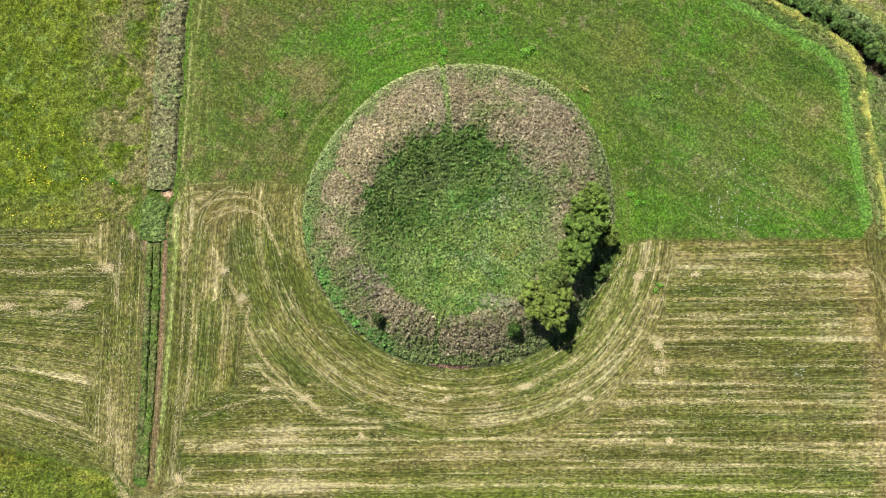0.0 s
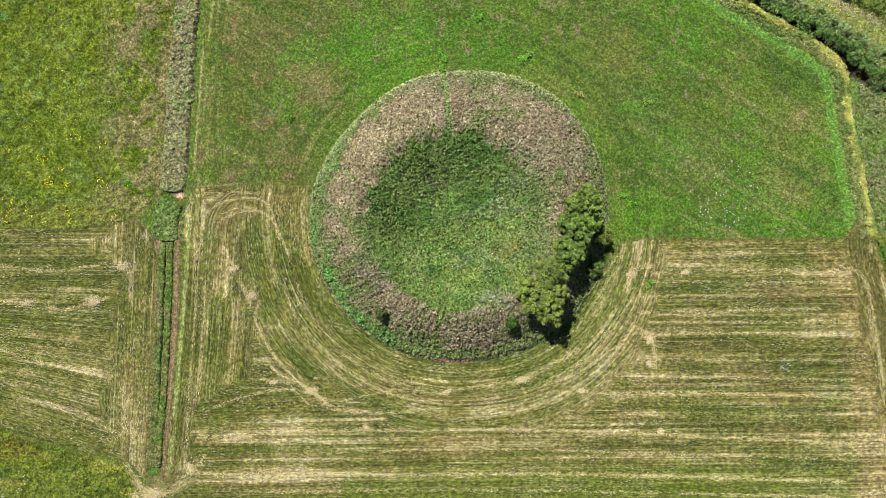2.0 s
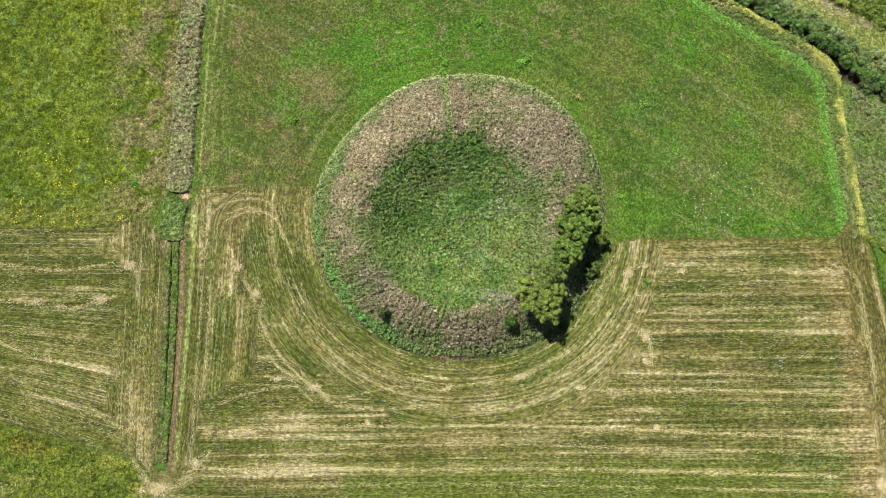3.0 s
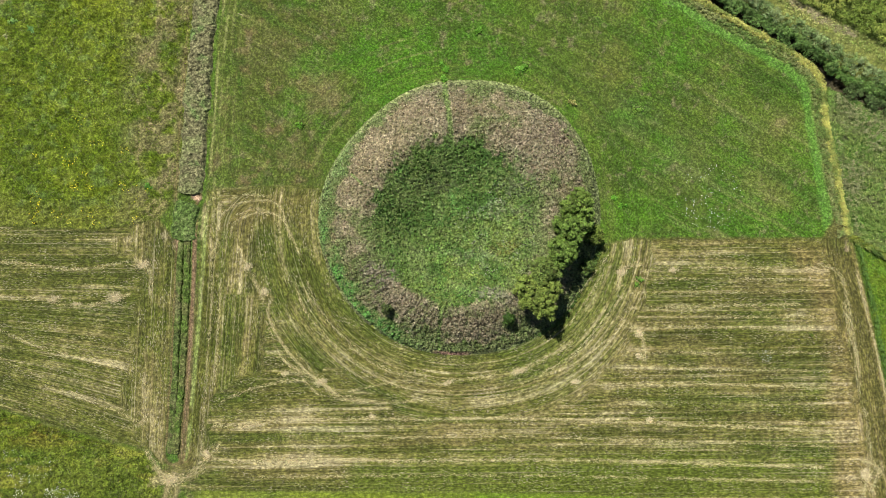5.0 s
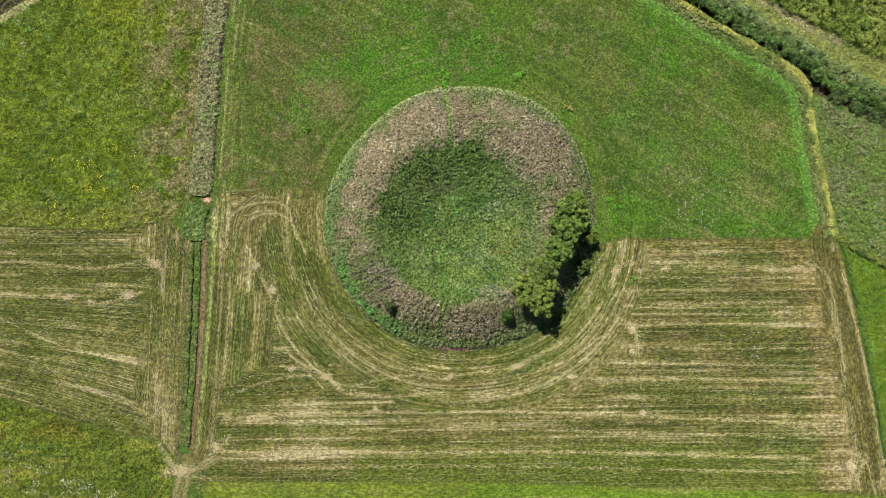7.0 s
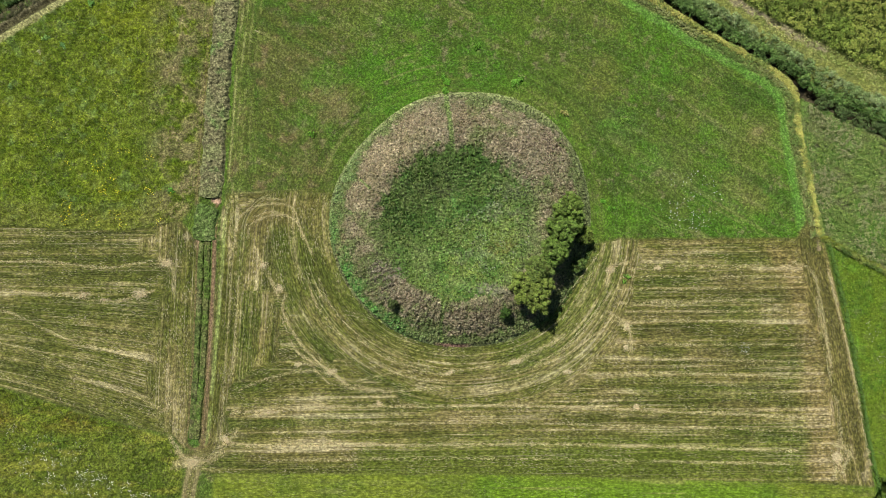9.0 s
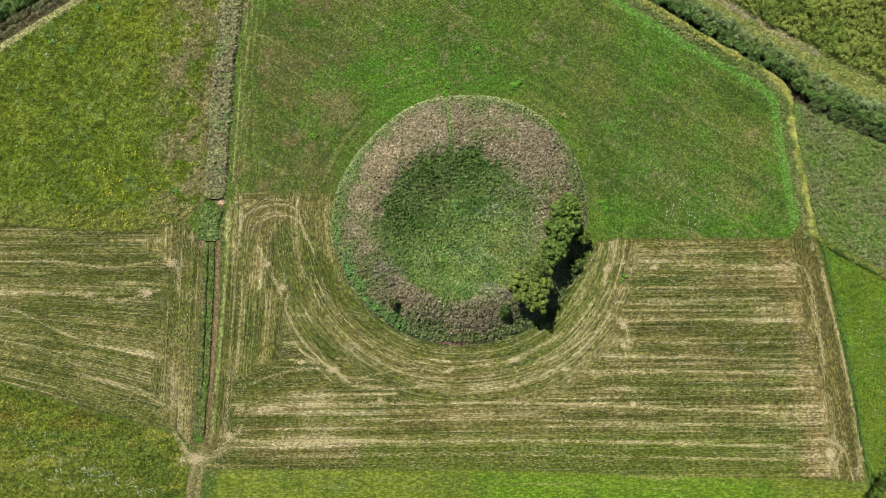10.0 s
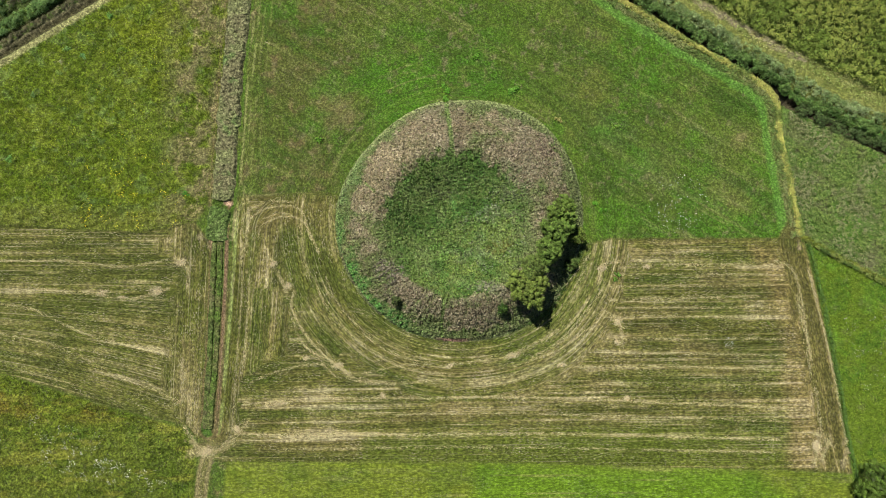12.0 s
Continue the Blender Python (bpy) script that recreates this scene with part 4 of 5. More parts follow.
def build_mound():
    n = np.arange(-22.6, 22.6, 0.10)
    gx, gy = np.meshgrid(n + MOUND[0], n + MOUND[1])
    s = Sheet(gx, gy)
    x, y = gx, gy
    h, q, a, r = mound_height(x, y)
    mid, small, big = fbm(x, y, 3.6, 601), fbm(x, y, 0.8, 611, 3), fbm(x, y, 8.0, 621)
    wx, wy = x + 2.2 * (mid - 0.5), y + 2.2 * (mid - 0.5)
    deg = np.degrees(a) % 360
    green = hollow_green(x, y, small)
    dry, mauve, low = mound_cover(x, y)
    north = step(20, 50, deg) * step(190, 160, deg)
    s.lay(np.ones(x.shape), srgb(120, 134, 80))
    s.lay(step(0.5, 0.66, fbm(x, y, 1.7, 645)) * 0.6, srgb(104, 124, 62))
    s.lay(dry * (1 - mauve) * 0.95, srgb(158, 147, 110))
    s.lay(dry * mauve * 0.8, srgb(156, 146, 122))
    s.lay(dry * step(0.52, 0.68, fbm(x, y, 1.3, 647)) * 0.5, srgb(188, 176, 142))
    s.lay(step(0.52, 0.64, fbm(x, y, 1.2, 651)) * (1 - low) * 0.55, srgb(106, 108, 70))
    s.lay(dry * step(0.58, 0.68, fbm(x, y, 0.9, 653)) * 0.6, srgb(192, 182, 146))
    s.lay(low * 0.5, srgb(124, 138, 88))
    s.lay(low * step(165, 195, deg) * step(262, 235, deg) * 0.85, srgb(88, 146, 64))
    s.lay(low * step(120, 150, deg) * step(200, 180, deg) * step(0.45, 0.6, mid) * 0.5, srgb(104, 142, 78))
    s.lay(step(0.5, 0.75, fbm(r, a * 14, (1.4, 1.2), 641)) * (1 - green) * 0.40, srgb(98, 102, 60))
    s.lay(green, srgb(92, 120, 52))
    s.lay(green * step(0.45, 0.62, mid) * 0.6, srgb(106, 134, 66))
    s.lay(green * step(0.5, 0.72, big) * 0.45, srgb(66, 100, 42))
    s.lay(green * step(0.62, 0.78, small) * 0.5, srgb(136, 150, 92))
    s.lay(green * step(0.36, 0.22, small) * 0.5, srgb(56, 84, 34))
    # sunlit look of the hollow's south-east slope, put in as paler green
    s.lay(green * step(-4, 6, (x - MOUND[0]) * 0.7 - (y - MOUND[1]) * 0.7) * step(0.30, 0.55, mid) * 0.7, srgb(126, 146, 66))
    s.lay(green * step(0.50, 0.58, fbm(x, y, 2.4, 691)) * 0.7, srgb(64, 98, 40))
    s.lay(green * step(0.54, 0.62, fbm(x, y, 1.6, 695)) * 0.5, srgb(130, 150, 86))
    s.lay(green * step(0.56, 0.66, fbm(x, y, 1.6, 697)) * 0.4, srgb(88, 138, 58))
    for (px, py), rx, ry, colour, amount in HOLLOW_PATCHES + FLANK_PATCHES:
        p = np.hypot((wx - px) / rx, (wy - py) / ry)
        s.lay(step(1.2, 0.4, p + 1.8 * (small - 0.5)) * amount, srgb(*colour))
    # paths trodden straight up the sides
    for line, wide in PATHS:
        d, run = off_line(x, y, line)
        s.lay(step(wide, wide * 0.5, np.abs(d) + 0.4 * (small - 0.5)) * 0.8, srgb(114, 142, 72))
        h = h - 0.15 * step(wide, wide * 0.3, np.abs(d))
    s.fleck[:] = 0.18 + 0.16 * (1 - green)
    s.vary[:] = 1.2
    # trampled bare edge
    rimline = step(0.035, 0.01, np.abs(q - 0.985))
    s.lay(rimline * step(175, 205, deg) * step(250, 230, deg) * 0.5, srgb(146, 118, 98))
    s.lay(rimline * step(258, 264, deg) * step(278, 272, deg) * 0.9, srgb(166, 130, 112))
    s.lay(rimline * north * 0.6, srgb(150, 164, 100))
    # tussocks: lumps of two sizes, combed downhill on the outer side
    lump = 0.75 - 1.5 * np.abs(fbm(x, y, 0.62, 651, 3) - 0.5) * 2 + 0.2 * (mid - 0.5)
    comb = fbm(a * 20.3, r, (0.42, 1.5), 661, 3) - 0.5
    fine = fbm(x, y, 0.24, 671, 2) - 0.5
    rough = (0.26 * green + 0.22 * (1 - green))
    s.z = h + step(1.0, 0.95, q) * (0.32 + 2.2 * rough * lump + (1 - green) * (0.36 + 0.65 * step(-2, -10, y - MOUND[1])) * comb + 0.34 * fine) - 0.08
    s.c *= np.array([1.03, 1.0, 1.05]) * (1 - green[..., None]) + np.array([1.04, 1.0, 1.14]) * green[..., None]
    ob = new("grass_mound", grid_mesh("grass_mound", s, keep=q < 1.004))
    ob.data.materials.append(ROUGH_GRASS)
    return tagged(ob, "round burial mound with hollow top, overgrown with rough green grass", "burial mound")


grass_mound = build_mound()


def ground_at(x, y):
    h, q, _, _ = mound_height(x, y)
    return np.where(q < 1, h + 0.3, 0.35 * (fbm(x, y, 22.0, 521) - 0.5))


# ---- stream water ----
def build_water():
    left = curve([(44.22, 27.13), (49.80, 23.98), (52.13, 22.12), (54.64, 19.71)])
    d = np.gradient(left, axis=0)
    d /= np.hypot(*d.T)[:, None]
    side = np.stack([-d[:, 1], d[:, 0]], 1)
    bm = bmesh.new()
    rows = [[bm.verts.new((*(p + w * n), -0.55)) for w in np.linspace(-1.0, 1.0, 5)] for p, n in zip(left, side)]
    for a, b in zip(rows[:-1], rows[1:]):
        for k in range(4):
            bm.faces.new((a[k], b[k], b[k + 1], a[k + 1]))
    me = bpy.data.meshes.new("stream_water")
    bm.to_mesh(me)
    bm.free()
    me.materials.append(WATER)
    return tagged(new("stream_water", me), "dark shallow stream between grassy banks", "stream", kind="structure")


build_water()


# ---- trees and bushes ----
def tube(bm, a, b, ra, rb, sides=7):
    a, b = Vector(a), Vector(b)
    turn = (b - a).to_track_quat('Z', 'Y').to_matrix()
    rings = []
    for p, rad in ((a, ra), (b, rb)):
        rings.append([bm.verts.new(p + turn @ Vector((math.cos(k * math.tau / sides) * rad, math.sin(k * math.tau / sides) * rad, 0))) for k in range(sides)])
    for k in range(sides):
        bm.faces.new((rings[0][k], rings[0][(k + 1) % sides], rings[1][(k + 1) % sides], rings[1][k]))
    bm.faces.new(rings[1])


def part(name, bm, material, parent, label=""):
    me = bm
    if not isinstance(bm, bpy.types.Mesh):
        me = bpy.data.meshes.new(name)
        bm.to_mesh(me)
        bm.free()
    ob = new(name, me)
    if not me.materials:
        me.materials.append(material)
    ob.parent = parent
    return tagged(ob, label)


def crown_points(rng, per, rad, height, base, lobe_size):
    """Leaf places on the outside of uneven lobes over a crown, with large darkened leaves inside, and the way each leaf
    faces.
    """
    places, ways, tones = [], [], []
    tall = height - base
    lobes = int(5.6 * rad * (rad + 0.6 * tall) / (2.15 * lobe_size) ** 2)
    phase = rng.rand(3) * 6
    for k in range(lobes):
        up = 1 - 1.35 * (k + 0.5) / lobes
        u = k * 2.39996 + rng.rand() * 0.7
        flat = math.sqrt(max(0, 1 - up * up))
        bulge = (1 + 0.14 * math.sin(3 * u + phase[0]) + 0.10 * math.sin(5 * u + phase[1])) * (0.76 + 0.30 * rng.rand())
        c = np.array([math.cos(u) * flat * rad * bulge, math.sin(u) * flat * rad * bulge, base + tall * 0.40 + up * tall * 0.55 * bulge])
        size = lobe_size * (0.6 + 0.65 * rng.rand())
        d = rng.normal(size=(per, 3))
        d[:, 2] += 0.4
        d /= np.linalg.norm(d, axis=1)[:, None]
        places.append(c + d * size * (0.8 + 0.3 * rng.rand(per, 1)))
        ways.append(d)
        tones.append(np.full((per, 1), 0.72 + 0.6 * rng.rand()))
    sizes = [np.full(sum(len(p) for p in places), 1.0)]
    # big leaves close the crown; their low tone paints shade into its gaps
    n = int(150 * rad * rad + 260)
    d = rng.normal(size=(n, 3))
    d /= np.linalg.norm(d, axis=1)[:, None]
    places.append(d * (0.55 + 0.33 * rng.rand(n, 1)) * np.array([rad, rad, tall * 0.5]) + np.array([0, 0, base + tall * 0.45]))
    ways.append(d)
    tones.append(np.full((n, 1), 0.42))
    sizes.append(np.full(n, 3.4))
    return np.vstack(places), np.vstack(ways), np.vstack(tones), np.concatenate(sizes)


def build_tree(name, at, rad, height, colour, seed, label, category="tree", per=110, base=0.12, lobe_size=0.35, leaf=0.16):
    rng = np.random.RandomState(seed)
    ob = new(name)
    ob.location = (at[0], at[1], float(ground_at(np.array(at[0]), np.array(at[1]))) - 0.1)
    bm = bmesh.new()
    top = height * 0.55
    thick = 0.035 * height + 0.04
    lean = rng.normal(0, 0.12, 2) * rad
    tube(bm, (0, 0, -0.3), (lean[0] * 0.4, lean[1] * 0.4, top * 0.45), thick, thick * 0.75)
    tube(bm, (lean[0] * 0.4, lean[1] * 0.4, top * 0.45), (lean[0], lean[1], top), thick * 0.75, thick * 0.4)
    part("trunk", bm, BARK, ob, "grey-brown bark")
    for k in range(7):
        bm = bmesh.new()
        u = k * math.tau / 7 + rng.rand() * 0.7
        h0 = top * (0.35 + 0.6 * rng.rand())
        reach = rad * (0.5 + 0.35 * rng.rand())
        f = h0 / top
        start = (lean[0] * f, lean[1] * f, h0)
        tip = (math.cos(u) * reach, math.sin(u) * reach, min(height * 0.9, h0 + reach * 0.6))
        tube(bm, start, tip, thick * 0.4, thick * 0.25, 5)
        part("limb", bm, BARK, ob)
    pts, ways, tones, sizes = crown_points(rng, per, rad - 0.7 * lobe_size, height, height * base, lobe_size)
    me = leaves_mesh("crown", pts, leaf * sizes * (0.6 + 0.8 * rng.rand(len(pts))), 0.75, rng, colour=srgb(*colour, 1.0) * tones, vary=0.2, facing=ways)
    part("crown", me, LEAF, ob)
    return tagged(ob, label, category)


build_tree("hawthorn_tree", (16.55, 1.21), 2.3, 5.2, (116, 141, 61), 1, "olive-green hawthorn tree on the mound's edge, dense rounded crown")
build_tree("hawthorn_tree", (15.46, -1.95), 2.4, 5.4, (106, 132, 57), 2, "dark olive hawthorn tree among others on the mound's flank")
build_tree("hawthorn_tree", (14.30, -4.98), 2.1, 5.0, (107, 132, 58), 3, "olive hawthorn tree joined to its neighbours on the mound")
build_tree("elder_tree", (11.19, -10.27), 3.2, 4.7, (127, 145, 66), 4, "yellowish-olive elder tree at the foot of the mound")
build_tree("elder_tree", (11.76, -7.47), 2.0, 4.2, (109, 128, 61), 5, "smaller olive elder tree between two larger crowns")
build_tree("hawthorn_sapling", (19.73, -2.60), 1.5, 2.8, (116, 135, 58), 6, "small light-green hawthorn sapling beside taller trees", per=80, lobe_size=0.36, leaf=0.17)
build_tree("shrub", (18.86, -6.95), 1.2, 1.7, (96, 118, 56), 7, "low green shrub in the shade of the trees", "shrub", per=80, base=0.1, lobe_size=0.32, leaf=0.15)
build_tree("gorse_bush", (-9.27, -12.71), 0.85, 1.9, (84, 98, 52), 8, "small dark gorse bush on rough grass", "bush", per=80, base=0.1, lobe_size=0.28, leaf=0.14)
build_tree("elder_bush", (7.46, -13.96), 0.9, 1.6, (78, 108, 46), 9, "small round green elder bush on the mound", "bush", per=80, base=0.1, lobe_size=0.28, leaf=0.14)
build_tree("hawthorn_tree", (68.10, -42.23), 3.4, 5.4, (96, 121, 47), 10, "dark green hawthorn tree at the field corner")
build_tree("hawthorn_tree", (70.10, -46.23), 3.4, 5.4, (93, 116, 45), 12, "dark green hawthorn tree in the corner clump")


# ---- bank of uncut grass, hedges, crops and wild growth ----
def build_bank(name, line, half0, tall, palette, seed, label):
    """A strip of uncut growth on uneven ground, rounded at its ends."""
    wide = half0 + 0.45
    seg = np.hypot(*np.diff(line, axis=0).T)
    run = np.concatenate([[0], np.cumsum(seg)])
    t = np.arange(0, run[-1], 0.085)
    cx, cy = np.interp(t, run, line[:, 0]), np.interp(t, run, line[:, 1])
    dx, dy = np.gradient(cx), np.gradient(cy)
    dx, dy = np.convolve(np.pad(dx, 20, 'edge'), np.ones(41) / 41, 'valid'), np.convolve(np.pad(dy, 20, 'edge'), np.ones(41) / 41, 'valid')
    size = np.hypot(dx, dy)
    nx, ny = -dy / size, dx / size
    v, tt = np.meshgrid(np.arange(-wide, wide, 0.085), t)
    s = Sheet(cx[:, None] + nx[:, None] * v, cy[:, None] + ny[:, None] * v)
    x, y = s.x, s.y
    half = half0 * (0.9 + 0.2 * vnoise(tt, np.sign(v) * 3, (1.3, 1), seed + 3)) + 0.4 * min(1, half0) * (vnoise(tt, np.sign(v), (2.5, 1), seed) - 0.5) + 0.4 * min(1, half0) * (vnoise(tt, np.sign(v), (0.6, 1), seed + 1) - 0.5)
    ends = np.clip(np.minimum(tt, run[-1] - tt) / (0.3 * half0), 0, 1)
    half = half * np.sqrt(1 - (1 - ends) ** 2) + 0.02
    body = step(half, half * 0.70, np.abs(v))
    s.lay(np.ones(x.shape), srgb(*palette[0]))
    s.lay(step(0.45, 0.6, fbm(x, y, 2.4, seed + 10)) * 0.7, srgb(*palette[1]))
    s.lay(step(0.58, 0.72, fbm(x, y, 4.0, seed + 20)) * 0.7, srgb(*palette[2]))
    s.lay(step(0.55, 0.75, fbm(x, y, 0.7, seed + 30)) * 0.6, srgb(*palette[3]))
    clump = vnoise(tt, v * 0.2, (2.8, 1), seed + 40)
    s.z = body * tall * (1 + 0.5 * clump + 1.3 * (fbm(x, y, 0.55, seed + 50, 3) - 0.5) - 0.2 * step(0.30, 0.12, np.abs(vnoise(tt, v * 0.3, (2.2, 1), seed + 60) - 0.5) * 4) + 0.7 * (fbm(x, y, 0.22, seed + 53, 2) - 0.5)) - 0.3 * (body < 0.02) - 0.04
    s.fleck[:] = 0.10
    s.vary[:] = 0.9
    ob = new(name, grid_mesh(name, s, keep=np.abs(v) < half + 0.12))
    ob.data.materials.append(ROUGH_GRASS)
    return tagged(ob, label, "grass strip", kind="structure")


build_bank("grass_bank", BANK, 1.95, 0.44, ((136, 142, 94), (130, 124, 92), (106, 142, 72), (160, 158, 114)), 701, "tall strip of uncut grey-green grass between two fields")
build_bank("nettle_bank", curve([(-37.99, 2.21), (-38.81, -0.44), (-39.11, -3.39)]), 1.9, 0.35, ((104, 128, 66), (92, 118, 56), (114, 136, 76), (132, 144, 90)), 761, "dense patch of green nettles at the end of a ditch")
build_bank("ditch_growth", curve([(-38.38, -3.38), (-38.78, -13.11), (-39.33, -23.46), (-40.33, -34.27)]), 0.50, 0.14, ((92, 116, 50), (116, 116, 72), (78, 100, 44), (126, 134, 78)), 801, "lush green weeds growing along a shallow ditch")
build_bank("ditch_growth", curve([(-39.41, -3.53), (-39.89, -13.11), (-40.36, -23.46), (-41.07, -34.28)]), 0.46, 0.12, ((98, 116, 56), (120, 114, 80), (80, 102, 48), (128, 132, 84)), 841, "lush green weeds growing along a shallow ditch")


def along(line, n, rng):
    seg = np.hypot(*np.diff(line, axis=0).T)
    run = np.concatenate([[0], np.cumsum(seg)])
    t = rng.rand(n) * run[-1]
    k = np.clip(np.searchsorted(run, t) - 1, 0, len(seg) - 1)
    f = (t - run[k]) / seg[k]
    p = line[k] + (line[k + 1] - line[k]) * f[:, None]
    d = (line[k + 1] - line[k]) / seg[k][:, None]
    return p, np.stack([-d[:, 1], d[:, 0]], 1), t


def shifted(line, by):
    """A line moved to its left by so much."""
    d = np.gradient(line, axis=0)
    d /= np.hypot(*d.T)[:, None]
    return line + by * np.stack([-d[:, 1], d[:, 0]], 1)


def build_hedge(name, line, half, height, colour, seed, label, lobe_size=0.52, per=75, leaf=0.24, density=0.8, category="hedge", second=None, ragged=0.4, piece="bush", each=2.4):
    """A long hedge: leaf clusters on lumps that cover a rounded, uneven body."""
    rng = np.random.RandomState(seed)
    length = np.hypot(*np.diff(line, axis=0).T).sum()
    n = int(density * length * half * 2.6 / (1.1 * lobe_size) ** 2)
    p, side, t = along(line, n, rng)
    u = rng.rand(n) * 2 - 1
    wide = half * (1 - ragged / 2 + ragged * vnoise(t, np.sign(u), (1.4, 1), seed + 4))
    tall = height * (0.7 + 0.6 * vnoise(t, u, (1.6, 1.2), seed + 3)) * np.sqrt(np.clip(1 - 0.92 * u ** 2, 0, 1))
    centre = np.column_stack([p + side * (u * wide)[:, None], np.maximum(tall - 0.3 * lobe_size, 0.1)])
    size = lobe_size * (0.55 + 0.7 * rng.rand(n))
    d = rng.normal(size=(n, per, 3))
    d[:, :, 2] += 0.5
    d /= np.linalg.norm(d, axis=2)[:, :, None]
    place = centre[:, None, :] + d * size[:, None, None] * (0.7 + 0.4 * rng.rand(n, per, 1))
    place[:, :, 2] = np.maximum(place[:, :, 2], 0.03)
    shade = np.repeat(0.7 + 0.6 * rng.rand(n), per)[:, None]
    blend = np.repeat(step(0.4, 0.6, vnoise(t, u, (1.8, 1.5), seed + 6) + 0.12 * rng.normal(size=n)), per)[:, None]
    tone = srgb(*colour, 1.0) * (1 - blend) + srgb(*(second or colour), 1.0) * blend
    tone = (tone * shade).reshape(n, per, 3)
    ob = new(name)
    ob.location = (*line[0], 0)
    place -= np.array([*line[0], 0])
    which = (t / each + 0.35 * np.sin(9 * u)).astype(int)
    for k in np.unique(which):
        own = which == k
        me = leaves_mesh(piece, place[own].reshape(-1, 3), leaf, leaf * 0.7, rng, colour=tone[own].reshape(-1, 3), vary=0.25, facing=d[own].reshape(-1, 3))
        tagged(part(piece, me, LEAF, ob), kind="stuff" if piece == "clump" else "")
    return tagged(ob, label, category)


build_hedge("hedge", shifted(HEDGE, -0.9), 0.9, 1.2, (106, 134, 68), 31, "dense dark green hedge with lumpy rounded top along the stream", second=(88, 116, 56), per=55)
build_hedge("hedge", shifted(HEDGE, 0.8), 1.15, 1.2, (138, 156, 102), 30, "grey-green bushy hedge behind a darker one", second=(118, 140, 82), lobe_size=0.42, per=40, leaf=0.22, ragged=0.7)
build_hedge("bramble_hedge", shifted(STREAM, 1.0), 0.55, 0.6, (98, 132, 60), 32, "low dark green brambles along the stream bank", lobe_size=0.34, per=50, leaf=0.18)
build_hedge("bramble_hedge", shifted(HEDGE[32:], -2.5), 0.9, 0.8, (92, 112, 62), 33, "low dark green thicket in front of the hedge", lobe_size=0.36, per=50, leaf=0.18, second=(80, 100, 54))
build_hedge("verge_growth", shifted(VERGE, -1.0), 0.62, 0.28, (150, 158, 98), 34, "grey-green tussocks on the verge between pasture and stream", lobe_size=0.26, per=22, leaf=0.15, category="wild plants", piece="clump", each=3.0, second=(114, 140, 70), ragged=0.9)
build_hedge("yellow_growth", VERGE, 0.42, 0.4, (192, 192, 104), 35, "yellow-green tall weeds in a narrow line along the stream", lobe_size=0.24, per=22, leaf=0.16, density=2.0, category="wild plants", piece="clump", each=3.0, second=(134, 150, 76), ragged=1.1)
build_hedge("weed_line", CROSS_LINE, 0.32, 0.5, (132, 146, 70), 36, "yellow-green weeds along a field boundary", lobe_size=0.24, per=22, leaf=0.15, density=1.2, category="wild plants", piece="clump", each=3.0, second=(92, 116, 52), ragged=1.0)
build_hedge("weed_line", shifted(FENCE_LINE, 0.45), 0.25, 0.4, (96, 128, 56), 37, "dark green weeds along a field boundary", lobe_size=0.22, per=22, leaf=0.14, density=1.0, category="wild plants", piece="clump", each=3.0, ragged=1.0)
build_hedge("hedge", shifted(FAR_EDGE, 2.3), 0.5, 0.4, (132, 130, 92), 38, "low brownish hedge of dead stems beside a dry ditch", lobe_size=0.26, per=30, leaf=0.15, second=(104, 100, 72), ragged=0.8)
build_hedge("hedge", shifted(FAR_EDGE, 4.5), 0.95, 0.7, (116, 148, 80), 39, "bushy green hedge beyond the meadow", lobe_size=0.36, per=34, leaf=0.2, second=(96, 126, 64))
build_hedge("hedge", shifted(FAR_EDGE, 7.6), 1.2, 0.8, (112, 138, 76), 40, "dense green hedge beyond the meadow", lobe_size=0.40, per=40, leaf=0.2, second=(110, 108, 78))
build_hedge("nettle_fringe", curve([(21.03, -4.93), (19.28, -8.61), (16.93, -12.74), (14.73, -15.55), (10.32, -17.48)]), 0.35, 0.25, (96, 122, 58), 44, "dark green nettles at the foot of the mound in tree shade", lobe_size=0.28, per=26, leaf=0.14, category="wild plants", piece="clump", each=3.0, second=(78, 104, 46), ragged=0.8)


